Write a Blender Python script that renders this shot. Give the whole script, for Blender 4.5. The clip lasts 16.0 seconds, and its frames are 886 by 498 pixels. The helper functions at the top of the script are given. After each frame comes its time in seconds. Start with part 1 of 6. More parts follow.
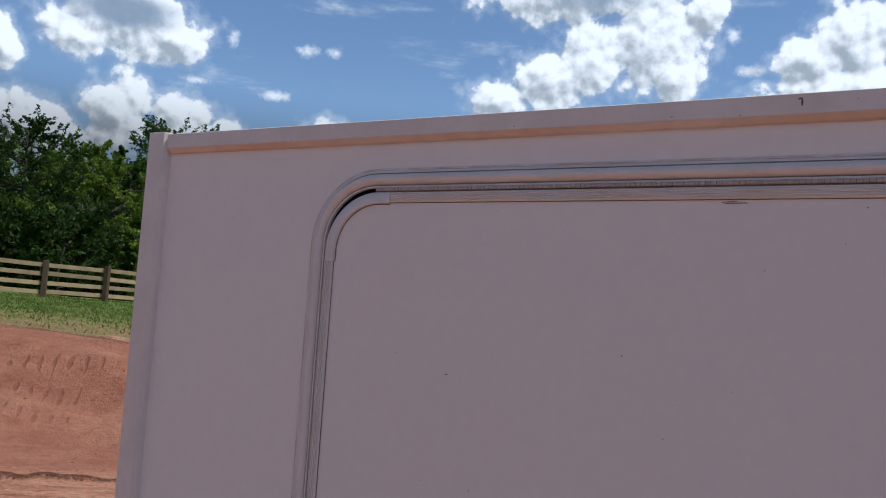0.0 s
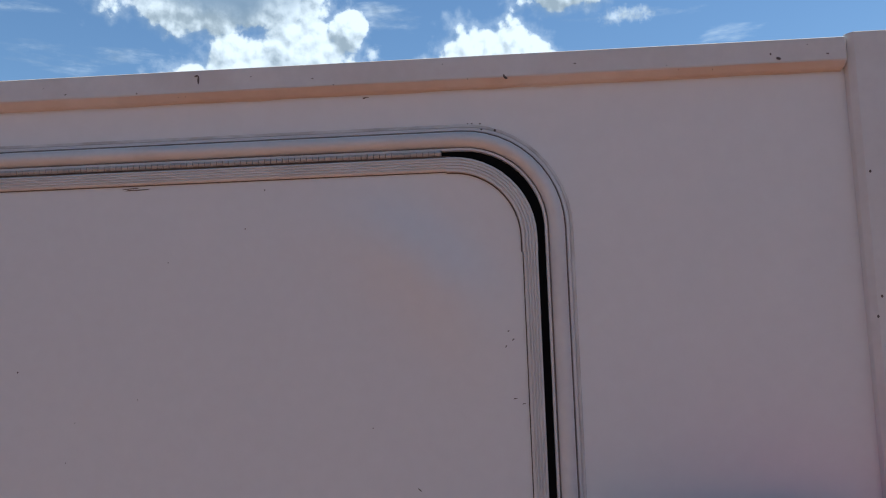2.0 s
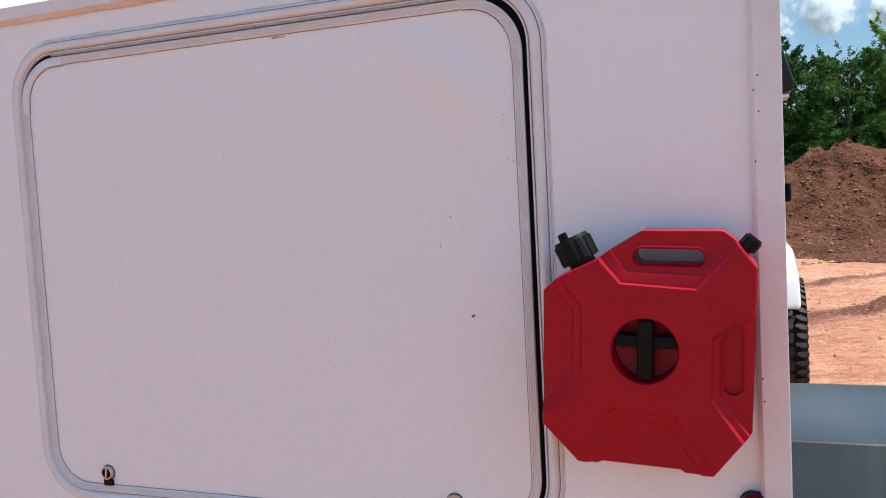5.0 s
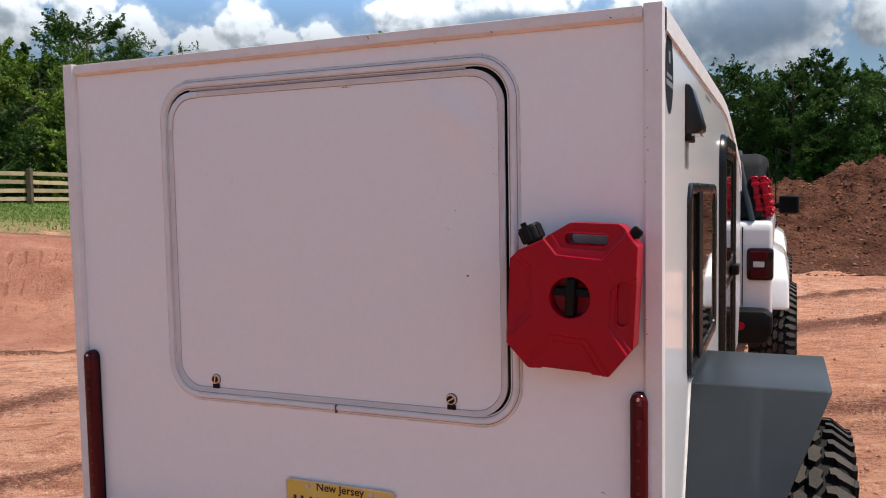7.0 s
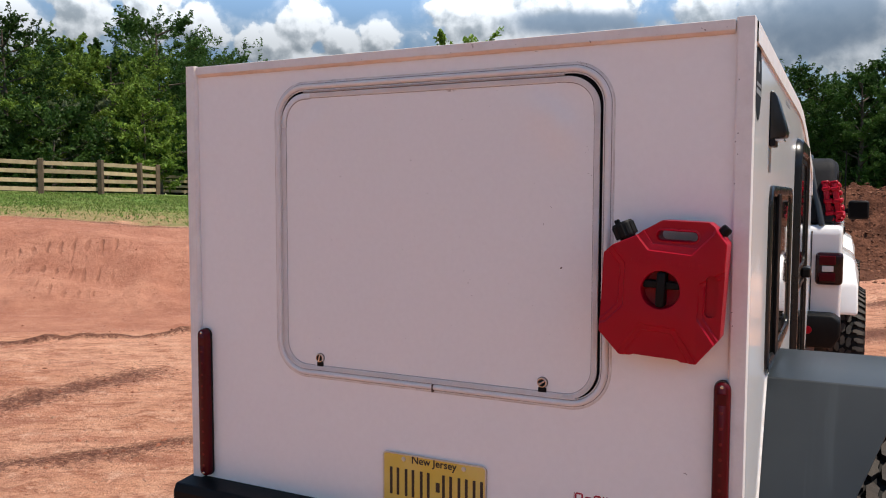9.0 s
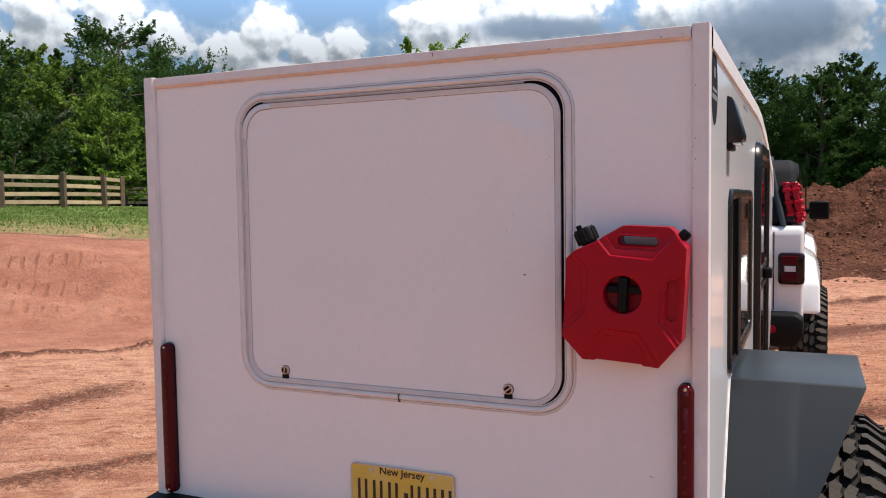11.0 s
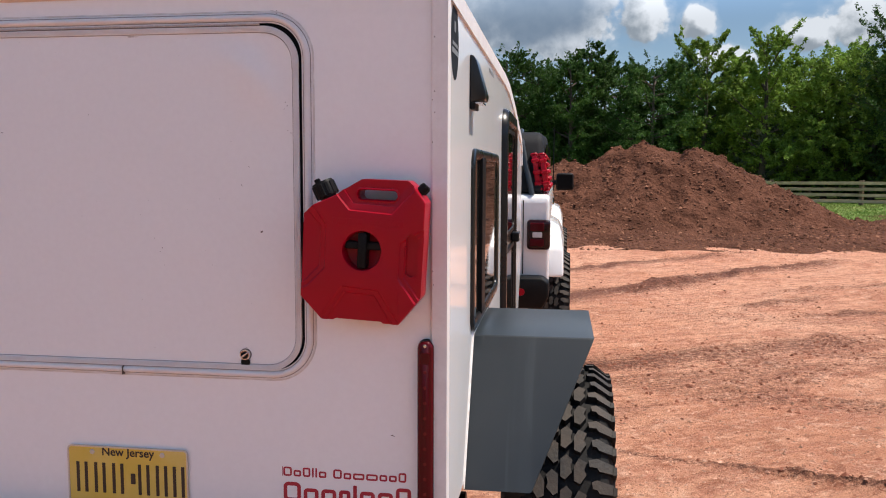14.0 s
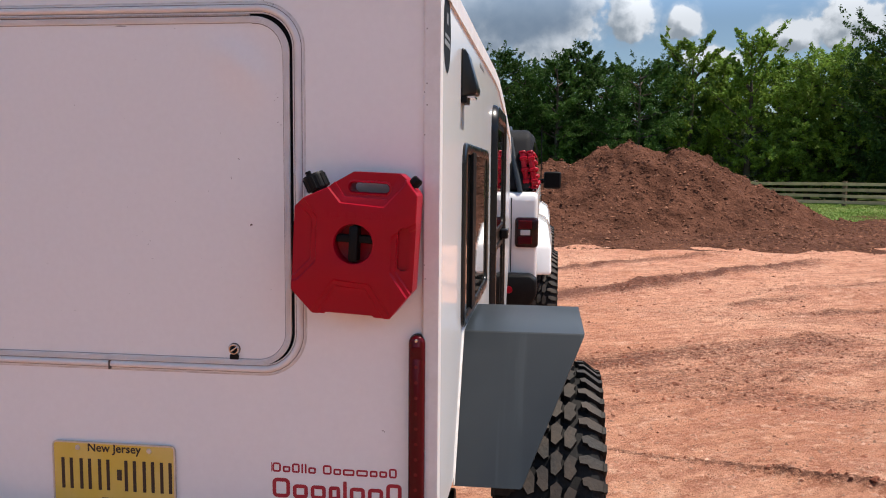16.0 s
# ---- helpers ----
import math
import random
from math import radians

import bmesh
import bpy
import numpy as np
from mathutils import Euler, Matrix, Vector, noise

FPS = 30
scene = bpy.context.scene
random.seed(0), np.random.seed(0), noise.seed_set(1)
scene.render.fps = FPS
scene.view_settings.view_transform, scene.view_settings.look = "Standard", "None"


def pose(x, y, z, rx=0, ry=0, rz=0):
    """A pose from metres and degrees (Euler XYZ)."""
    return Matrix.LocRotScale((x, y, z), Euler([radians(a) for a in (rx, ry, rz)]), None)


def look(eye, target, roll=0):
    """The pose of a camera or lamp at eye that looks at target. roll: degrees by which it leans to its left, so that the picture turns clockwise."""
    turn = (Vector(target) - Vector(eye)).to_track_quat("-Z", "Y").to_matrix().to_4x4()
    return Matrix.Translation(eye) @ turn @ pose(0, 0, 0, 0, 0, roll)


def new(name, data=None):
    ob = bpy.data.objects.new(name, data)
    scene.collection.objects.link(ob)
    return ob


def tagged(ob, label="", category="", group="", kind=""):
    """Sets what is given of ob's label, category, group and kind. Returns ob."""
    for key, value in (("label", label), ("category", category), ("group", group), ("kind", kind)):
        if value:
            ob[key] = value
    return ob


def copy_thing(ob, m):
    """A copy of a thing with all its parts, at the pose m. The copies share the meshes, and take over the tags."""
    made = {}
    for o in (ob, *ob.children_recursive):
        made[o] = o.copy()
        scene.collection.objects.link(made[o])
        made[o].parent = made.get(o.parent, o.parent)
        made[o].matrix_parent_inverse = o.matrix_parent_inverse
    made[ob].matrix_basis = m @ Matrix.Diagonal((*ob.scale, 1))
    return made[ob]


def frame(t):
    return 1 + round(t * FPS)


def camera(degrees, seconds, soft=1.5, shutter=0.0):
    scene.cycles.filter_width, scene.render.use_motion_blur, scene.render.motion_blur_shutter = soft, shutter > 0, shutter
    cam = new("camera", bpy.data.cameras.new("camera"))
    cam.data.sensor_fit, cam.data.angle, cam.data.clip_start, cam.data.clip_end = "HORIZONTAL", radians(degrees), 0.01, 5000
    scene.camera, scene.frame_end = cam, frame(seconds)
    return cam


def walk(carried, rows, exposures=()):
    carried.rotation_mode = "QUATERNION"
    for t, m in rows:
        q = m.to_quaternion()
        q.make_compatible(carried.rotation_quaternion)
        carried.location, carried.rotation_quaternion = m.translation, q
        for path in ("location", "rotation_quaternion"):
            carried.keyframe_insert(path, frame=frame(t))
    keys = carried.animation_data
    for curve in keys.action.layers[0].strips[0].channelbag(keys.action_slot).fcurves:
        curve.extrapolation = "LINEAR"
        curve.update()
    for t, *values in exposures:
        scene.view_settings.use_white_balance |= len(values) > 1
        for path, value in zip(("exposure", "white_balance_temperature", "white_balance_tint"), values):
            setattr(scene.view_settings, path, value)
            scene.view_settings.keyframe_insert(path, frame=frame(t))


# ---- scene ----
cam = camera(57.5, 16.0, soft=1.05)
PATH = [
    (0, (0.169, -0.912, 1.712), (-0.747, 0.857, 1.885), 3.7),
    (0.5, (0.183, -0.904, 1.702), (-0.672, 0.897, 1.865), 3.0),
    (0.8, (0.266, -0.824, 1.742), (-0.313, 1.090, 1.892), -0.5),
    (1, (0.339, -0.794, 1.724), (-0.14, 1.133, 1.964), -1.4),
    (1.1, (0.346, -0.780, 1.722), (-0.004, 1.176, 1.985), -1.9),
    (1.5, (0.381, -0.768, 1.722), (0.227, 1.21, 1.981), -2.9),
    (2, (0.39, -0.762, 1.704), (0.276, 1.223, 1.922), -1.9),
    (2.5, (0.404, -0.769, 1.71), (0.314, 1.22, 1.89), -1.6),
    (2.7, (0.408, -0.777, 1.708), (0.310, 1.213, 1.884), -0.9),
    (3, (0.404, -0.784, 1.703), (0.312, 1.205, 1.886), 0.0),
    (3.5, (0.395, -0.815, 1.700), (0.174, 1.172, 1.784), 1.3),
    (4, (0.516, -0.848, 1.625), (-0.115, 1.05, 1.641), -0.1),
    (4.5, (0.661, -0.881, 1.582), (-0.141, 0.949, 1.501), -1.9),
    (5, (0.715, -1.119, 1.6), (0.023, 0.753, 1.465), -3.1),
    (5.2, (0.728, -1.224, 1.602), (0.058, 0.655, 1.45), -3.1),
    (7.3, (1.001, -1.773, 1.599), (0.193, 0.052, 1.481), -0.5),
    (7.5, (0.98, -1.84, 1.61), (0.141, -0.028, 1.503), -0.1),
    (8, (0.969, -1.88, 1.608), (0.041, -0.111, 1.51), 0.7),
    (8.5, (0.965, -1.864, 1.602), (0.055, -0.088, 1.479), 0.6),
    (9, (0.953, -1.86, 1.596), (0.063, -0.075, 1.461), 0.1),
    (9.5, (0.946, -1.854, 1.595), (0.071, -0.061, 1.455), -0.2),
    (10, (0.959, -1.849, 1.601), (0.108, -0.045, 1.462), -0.5),
    (12.3, (0.968, -1.85, 1.597), (0.176, -0.017, 1.496), -0.9),
    (12.5, (0.962, -1.846, 1.587), (0.194, -0.003, 1.472), -0.8),
    (13, (0.996, -1.777, 1.563), (0.483, 0.151, 1.419), 0.0),
    (13.5, (1.006, -1.751, 1.568), (0.716, 0.222, 1.408), 0.2),
    (14, (1.009, -1.745, 1.557), (0.725, 0.225, 1.366), 0.2),
    (14.5, (1.034, -1.761, 1.561), (0.752, 0.209, 1.365), -0.4),
    (15, (1.068, -1.775, 1.556), (0.802, 0.199, 1.38), -0.8),
    (15.5, (1.048, -1.794, 1.557), (0.799, 0.183, 1.378), 0.3),
    (16, (0.995, -1.734, 1.544), (0.745, 0.241, 1.351), 0.5),
]
EXPOSURES = [(0.0, -0.62, 6420, 11), (1.0, -0.70, 6280, 7), (1.5, -0.74, 6200, 2), (2.0, -0.55, 6200, 4), (2.5, -0.37, 6250, 5), (3.0, -0.49, 6100, 3), (3.5, -0.31, 5950, 0), (4.0, 0.13, 6100, 2), (4.5, 0.57, 6350, 3), (5.2, 0.65, 6350, 3), (7.3, 0.08, 6820, 11), (10.0, 0.19, 6900, 11), (12.5, 0.17, 6850, 14), (13.5, 0.34, 6840, 12), (16.0, 0.31, 6840, 12)]
walk(cam, [(t, look(eye, target, roll)) for t, eye, target, roll in PATH], EXPOSURES)


# ---- world and sun ----
SUN = Vector((0.40, 0.07, 0.91)).normalized()
SKY_STRENGTH = 0.064
CLOUD_LIT = 15.0
sun_ob = new("sun", bpy.data.lights.new("sun", "SUN"))
sun_ob.data.energy, sun_ob.data.angle, sun_ob.data.color = 5.0, radians(0.55), (1.0, 0.95, 0.88)
sun_ob.matrix_world = look(SUN * 60, (0, 0, 0))

# cumulus clouds: azimuth and elevation of the middle, half widths, all in degrees
CLOUDS = [(-50.0, 18.2, 5.0, 2.5), (-46.6, 17.2, 1.9, 1.4), (-53.2, 16.6, 2.4, 1.5), (-57.6, 15.2, 1.5, 1.7),
          (-55.2, 10.0, 4.2, 2.6), (-50.2, 12.0, 2.8, 2.8), (-46.3, 11.6, 2.7, 2.5), (-43.2, 10.9, 2.2, 1.7),
          (-19.0, 23.0, 8.8, 2.3), (-24.2, 15.6, 2.7, 1.5), (-20.6, 17.0, 2.9, 2.3), (-17.0, 18.6, 3.4, 2.9), (-13.2, 19.4, 3.9, 3.5), (-11.6, 17.2, 2.0, 2.0), (-9.7, 21.5, 1.6, 1.6),
          (-3.3, 18.1, 2.4, 1.6), (-0.6, 19.1, 3.0, 2.7), (2.4, 19.5, 2.4, 2.3), (5.2, 18.1, 1.8, 1.5), (7.5, 17.1, 1.6, 0.9), (1.0, 16.0, 7.0, 2.0), (6.0, 23.9, 4.0, 2.0),
          (27.6, 15.6, 2.6, 2.2), (28.2, 11.0, 2.4, 1.8),
          (-36.3, 11.5, 2.1, 2.2), (-38.2, 10.0, 2.4, 1.8), (-33.6, 10.3, 2.0, 1.4), (-31.0, 10.6, 1.7, 1.7), (-34.4, 8.7, 6.0, 1.6),
          (-23.6, 12.0, 4.2, 2.4), (-17.5, 12.6, 5.6, 2.8), (-19.0, 10.6, 9.0, 2.0), (-8.8, 12.6, 2.4, 2.4), (-1.8, 10.6, 7.2, 3.6),
          (5.4, 10.5, 1.9, 2.5), (8.9, 9.8, 1.35, 1.25), (15.6, 8.7, 2.2, 1.2), (19.2, 9.6, 3.2, 1.9), (11.2, 7.4, 2.4, 0.9)]
# loose shreds between them
WISPS = [(-38.0, 17.8, 1.2, 0.75), (-36.0, 17.9, 0.9, 0.8), (-47.6, 15.7, 1.6, 0.5), (-45.4, 15.0, 1.7, 0.45), (-39.9, 14.6, 1.9, 0.6), (-8.0, 19.9, 1.0, 0.9), (-6.6, 17.6, 1.8, 0.7), (-43.2, 17.9, 0.8, 0.9), (10.5, 21.4, 3.0, 0.9)]
# those of them that hang in the shade of others and show grey
GREY_CLOUDS = [(-2.0, 11.0, 6.4, 3.4), (-18.5, 23.8, 7.0, 2.0), (-16.5, 11.6, 7.5, 1.1), (-50.5, 18.6, 4.0, 1.3)]


def build_world():
    world = bpy.data.worlds.new("summer_sky")
    scene.world = world
    world.use_nodes = True
    nt = world.node_tree
    nt.nodes.clear()
    N, L = nt.nodes.new, nt.links.new

    def math_(op, a, b=None, clamp=False):
        n = N("ShaderNodeMath")
        n.operation, n.use_clamp = op, clamp
        for k, v in enumerate((a, b)):
            if v is None:
                continue
            if isinstance(v, (int, float)):
                n.inputs[k].default_value = v
            else:
                L(v, n.inputs[k])
        return n.outputs[0]

    sky = N("ShaderNodeTexSky")
    sky.sky_type, sky.sun_disc = "NISHITA", False
    sky.sun_elevation, sky.sun_rotation = math.asin(SUN.z), math.atan2(SUN.x, SUN.y)
    sky.air_density, sky.dust_density, sky.ozone_density = 1.0, 0.2, 3.0
    coord = N("ShaderNodeTexCoord")
    sep = N("ShaderNodeSeparateXYZ")
    L(coord.outputs["Generated"], sep.inputs[0])
    az = math_("MULTIPLY", math_("ARCTAN2", sep.outputs[0], sep.outputs[1]), 57.2958)
    el = math_("MULTIPLY", math_("ARCSINE", sep.outputs[2]), 57.2958)

    def plane(da, de):
        """A direction as a point of azimuth and elevation, moved a little."""
        n = N("ShaderNodeCombineXYZ")
        L(math_("ADD", az, da), n.inputs[0])
        L(math_("ADD", el, de), n.inputs[1])
        return n.outputs[0]

    def fbm(where, scale, detail, rough):
        n = N("ShaderNodeTexNoise")
        n.inputs["Scale"].default_value, n.inputs["Detail"].default_value = scale, detail
        n.inputs["Roughness"].default_value = rough
        L(where, n.inputs["Vector"])
        return math_("SUBTRACT", n.outputs["Fac"], 0.5)

    def puffs(where, scale):
        n = N("ShaderNodeTexVoronoi")
        n.feature, n.inputs["Scale"].default_value = "SMOOTH_F1", scale
        n.inputs["Smoothness"].default_value = 0.25
        L(where, n.inputs["Vector"])
        return math_("SUBTRACT", 0.45, n.outputs["Distance"])

    def patches(rows, da=0.0, de=0.0):
        out = None
        for a, e, w, h in rows:
            u = math_("DIVIDE", math_("SUBTRACT", az, a - da), w)
            v = math_("DIVIDE", math_("SUBTRACT", el, e - de), h)
            one = math_("SUBTRACT", 1.0, math_("SQRT", math_("ADD", math_("MULTIPLY", u, u), math_("MULTIPLY", v, v))))
            out = one if out is None else math_("MAXIMUM", out, one)
        return out

    def mapped(value, lo, hi, to_lo=0.0, to_hi=1.0, kind="SMOOTHSTEP"):
        n = N("ShaderNodeMapRange")
        n.interpolation_type = kind
        for key, v in (("From Min", lo), ("From Max", hi), ("To Min", to_lo), ("To Max", to_hi)):
            n.inputs[key].default_value = v
        L(value, n.inputs["Value"])
        return n.outputs[0]

    # scattered clouds over the rest of the sky
    wide_noise = N("ShaderNodeTexNoise")
    wide_noise.inputs["Scale"].default_value, wide_noise.inputs["Detail"].default_value = 3.2, 3
    L(coord.outputs["Generated"], wide_noise.inputs["Vector"])
    wide = math_("MULTIPLY", math_("SUBTRACT", wide_noise.outputs["Fac"], 0.60), 7.0)
    rest = math_("MAXIMUM", mapped(el, 25.0, 31.0), mapped(math_("ABSOLUTE", az), 60.0, 70.0))
    scattered = math_("SUBTRACT", wide, math_("MULTIPLY", math_("SUBTRACT", 1.0, rest), 9.0))

    def density(da, de):
        """Lumps with cauliflower edges: broad swells, round puffs and small ones on them."""
        p = plane(da, de)
        field = math_("MAXIMUM", patches(CLOUDS, da, de), scattered)
        lumps = math_("ADD", math_("MULTIPLY", puffs(p, 0.50), 0.62), math_("MULTIPLY", puffs(p, 1.25), 0.34))
        fine = math_("ADD", math_("MULTIPLY", fbm(p, 0.22, 3, 0.5), 1.3), math_("MULTIPLY", fbm(p, 1.6, 6, 0.6), 0.62))
        return math_("ADD", math_("ADD", math_("MULTIPLY", field, 1.25), 0.06), math_("ADD", lumps, fine))

    here, sunward = density(0.0, 0.0), density(0.28, 0.50)
    wisps = mapped(math_("ADD", here, math_("MULTIPLY", fbm(plane(5.0, 2.0), 0.8, 6, 0.65), 0.9)), -0.40, 0.30, 0.0, 0.30)
    mask = math_("MAXIMUM", mapped(here, 0.0, 0.30), wisps)
    # thin veils and streaks between the cumulus
    streak = N("ShaderNodeMapping")
    streak.inputs["Rotation"].default_value, streak.inputs["Scale"].default_value = (0, 0, radians(22)), (0.10, 0.42, 1)
    L(plane(0.0, 0.0), streak.inputs[0])
    veil = mapped(fbm(streak.outputs[0], 1.0, 6, 0.6), 0.06, 0.30, 0.0, 0.55)
    shreds = mapped(math_("ADD", patches(WISPS), math_("MULTIPLY", fbm(plane(1.0, 4.0), 0.9, 7, 0.68), 2.0)), 0.20, 1.05, 0.0, 0.80)
    veil = math_("MAXIMUM", veil, shreds)
    # sunlit tops, soft grey below each lump and in the thick middle
    fall = math_("SUBTRACT", here, sunward)
    thick = mapped(here, 0.3, 1.5, 0.0, 0.20)
    lit = mapped(math_("SUBTRACT", fall, thick), -0.55, 0.34, 0.0, 1.0)
    ramp = N("ShaderNodeValToRGB")
    ramp.color_ramp.elements[0].position, ramp.color_ramp.elements[0].color = 0.0, (CLOUD_LIT * 0.35, CLOUD_LIT * 0.43, CLOUD_LIT * 0.52, 1)
    ramp.color_ramp.elements[1].position, ramp.color_ramp.elements[1].color = 0.9, (CLOUD_LIT * 0.90, CLOUD_LIT, CLOUD_LIT * 1.12, 1)
    L(lit, ramp.inputs[0])
    grey = patches(GREY_CLOUDS)
    shaded = mapped(math_("ADD", grey, math_("MULTIPLY", fbm(plane(3.0, 7.0), 0.30, 5, 0.55), 1.1)), -0.25, 0.70, 0.0, 0.94, "SMOOTHERSTEP")
    dim = N("ShaderNodeMix")
    dim.data_type = "RGBA"
    dim.inputs["B"].default_value = (CLOUD_LIT * 0.22, CLOUD_LIT * 0.32, CLOUD_LIT * 0.46, 1)
    L(shaded, dim.inputs["Factor"])
    L(ramp.outputs[0], dim.inputs["A"])
    deep = N("ShaderNodeHueSaturation")
    deep.inputs["Saturation"].default_value, deep.inputs["Value"].default_value = 1.08, 1.85
    L(sky.outputs[0], deep.inputs["Color"])
    mix = N("ShaderNodeMix")
    mix.data_type = "RGBA"
    L(math_("MAXIMUM", mask, veil), mix.inputs["Factor"])
    L(deep.outputs[0], mix.inputs["A"])
    L(dim.outputs["Result"], mix.inputs["B"])
    # haze dims the far clouds low in the sky, and the sky deepens towards the zenith
    haze = math_("MULTIPLY", mapped(el, 9.5, 15.5, 0.64, 1.60), mapped(el, 22.0, 42.0, 1.0, 0.45))
    hazed = N("ShaderNodeVectorMath")
    hazed.operation = "SCALE"
    L(mix.outputs["Result"], hazed.inputs[0])
    L(haze, hazed.inputs["Scale"])
    bg = N("ShaderNodeBackground")
    bg.inputs["Strength"].default_value = SKY_STRENGTH
    L(hazed.outputs[0], bg.inputs[0])
    out = N("ShaderNodeOutputWorld")
    L(bg.outputs[0], out.inputs[0])


build_world()


# ---- materials ----
def material(name, color, rough=0.5, metal=0.0, second=None, scale=8.0, amount=0.5, fine=80.0, fine_amount=0.15,
             bump=0.0, bump_scale=200.0, coat=0.0, spec=0.5, per_object=0.0, per_island=0.0, translucent=0.0, even=False):
    """A surface with stains at one scale and grain at a finer one."""
    m = bpy.data.materials.new(name)
    m.use_nodes = True
    nt = m.node_tree
    N, L = nt.nodes.new, nt.links.new
    bsdf = nt.nodes["Principled BSDF"]
    coord = N("ShaderNodeTexCoord")

    def noise_(s, detail=5, distort=0.0):
        n = N("ShaderNodeTexNoise")
        n.inputs["Scale"].default_value, n.inputs["Detail"].default_value = s, detail
        n.inputs["Distortion"].default_value = distort
        L(coord.outputs["Object"], n.inputs["Vector"])
        return n

    second = second or tuple(c * 0.8 for c in color)
    big = noise_(scale, 5, 0.4)
    ramp = N("ShaderNodeMapRange")
    ramp.interpolation_type = "SMOOTHERSTEP"
    ramp.inputs["From Min"].default_value, ramp.inputs["From Max"].default_value = 0.25, 0.78
    ramp.inputs["To Max"].default_value = amount
    L(big.outputs["Fac"], ramp.inputs["Value"])
    mix = N("ShaderNodeMix")
    mix.data_type = "RGBA"
    mix.inputs["A"].default_value, mix.inputs["B"].default_value = (*color, 1), (*second, 1)
    L(ramp.outputs[0], mix.inputs["Factor"])
    small = noise_(fine, 3)
    value = N("ShaderNodeMapRange")
    value.inputs["To Min"].default_value, value.inputs["To Max"].default_value = 1 - fine_amount, 1 + fine_amount
    L(small.outputs["Fac"], value.inputs["Value"])
    last = value.outputs[0]
    for share, kind, socket in ((per_object, "ShaderNodeObjectInfo", "Random"), (per_island, "ShaderNodeNewGeometry", "Random Per Island")):
        if share:
            info = N(kind)
            r = N("ShaderNodeMapRange")
            r.inputs["To Min"].default_value, r.inputs["To Max"].default_value = 1 - share, 1 + share
            L(info.outputs[socket], r.inputs["Value"])
            mul = N("ShaderNodeMath")
            mul.operation = "MULTIPLY"
            L(last, mul.inputs[0])
            L(r.outputs[0], mul.inputs[1])
            last = mul.outputs[0]
    hsv = N("ShaderNodeHueSaturation")
    L(mix.outputs["Result"], hsv.inputs["Color"])
    L(last, hsv.inputs["Value"])
    L(hsv.outputs[0], bsdf.inputs["Base Color"])
    rr = N("ShaderNodeMapRange")
    rr.inputs["To Min"].default_value, rr.inputs["To Max"].default_value = max(0.02, rough * 0.8), min(1.0, rough * 1.2)
    L(big.outputs["Fac"], rr.inputs["Value"])
    if even:
        bsdf.inputs["Roughness"].default_value = rough
    else:
        L(rr.outputs[0], bsdf.inputs["Roughness"])
    bsdf.inputs["Metallic"].default_value = metal
    bsdf.inputs["Coat Weight"].default_value = coat
    bsdf.inputs["Specular IOR Level"].default_value = spec
    if bump:
        b = N("ShaderNodeBump")
        b.inputs["Strength"].default_value, b.inputs["Distance"].default_value = 1.0, bump
        L(noise_(bump_scale, 4).outputs["Fac"], b.inputs["Height"])
        L(b.outputs[0], bsdf.inputs["Normal"])
    if translucent:
        tr = N("ShaderNodeBsdfTranslucent")
        L(hsv.outputs[0], tr.inputs["Color"])
        ms = N("ShaderNodeMixShader")
        ms.inputs[0].default_value = translucent
        L(bsdf.outputs[0], ms.inputs[1])
        L(tr.outputs[0], ms.inputs[2])
        L(ms.outputs[0], nt.nodes["Material Output"].inputs["Surface"])
    return m


WHITE = material("white_gelcoat", (0.84, 0.829, 0.822), 0.42, second=(0.84, 0.829, 0.822), scale=0.8, amount=0.0, fine=75, fine_amount=0.030, spec=0.45, even=True)
SIDE_WHITE = material("polished_white_gelcoat", (0.84, 0.845, 0.85), 0.10, second=(0.84, 0.845, 0.85), scale=0.8, amount=0.0, fine=420, fine_amount=0.03, bump=0.0004, bump_scale=4, spec=0.6)
PANEL = material("white_hatch_panel", (0.82, 0.808, 0.80), 0.46, second=(0.82, 0.808, 0.80), scale=0.8, amount=0.0, fine=75, fine_amount=0.030, bump=0.0004, bump_scale=3.5, even=True)
TRIM = material("aged_white_trim", (0.78, 0.755, 0.74), 0.42, second=(0.66, 0.60, 0.56), scale=14, amount=0.45, fine=120, fine_amount=0.05, bump=0.0003, bump_scale=60)
FRAME = material("aged_aluminium_frame", (0.76, 0.735, 0.725), 0.36, second=(0.62, 0.575, 0.555), scale=18, amount=0.35, fine=160, fine_amount=0.05, bump=0.0003, bump_scale=90)
SEALANT = material("pale_sealant", (0.76, 0.74, 0.72), 0.6, second=(0.52, 0.46, 0.42), scale=30, amount=0.8, bump=0.0008, bump_scale=90)
GRIME_AND_SHADE = material("dark_grime_and_shade", (0.10, 0.075, 0.065), 0.85, second=(0.2, 0.15, 0.13), scale=40, amount=0.7, fine=300, fine_amount=0.3)
SOFT_GRIME = material("thin_brown_dirt", (0.30, 0.25, 0.235), 0.85, second=(0.15, 0.115, 0.105), scale=25, amount=0.8, fine=200, fine_amount=0.2)
RUBBER_AND_MIRROR = material("black_rubber_and_mirror", (0.006, 0.006, 0.0065), 0.8, spec=0.08)
HINGE = material("worn_hinge_metal", (0.56, 0.53, 0.51), 0.45, metal=0.3, second=(0.36, 0.32, 0.30), scale=60, amount=0.7, per_object=0.10)
CHROME = material("dull_chrome", (0.62, 0.60, 0.57), 0.2, metal=1.0, second=(0.4, 0.37, 0.34), scale=80, amount=0.4)
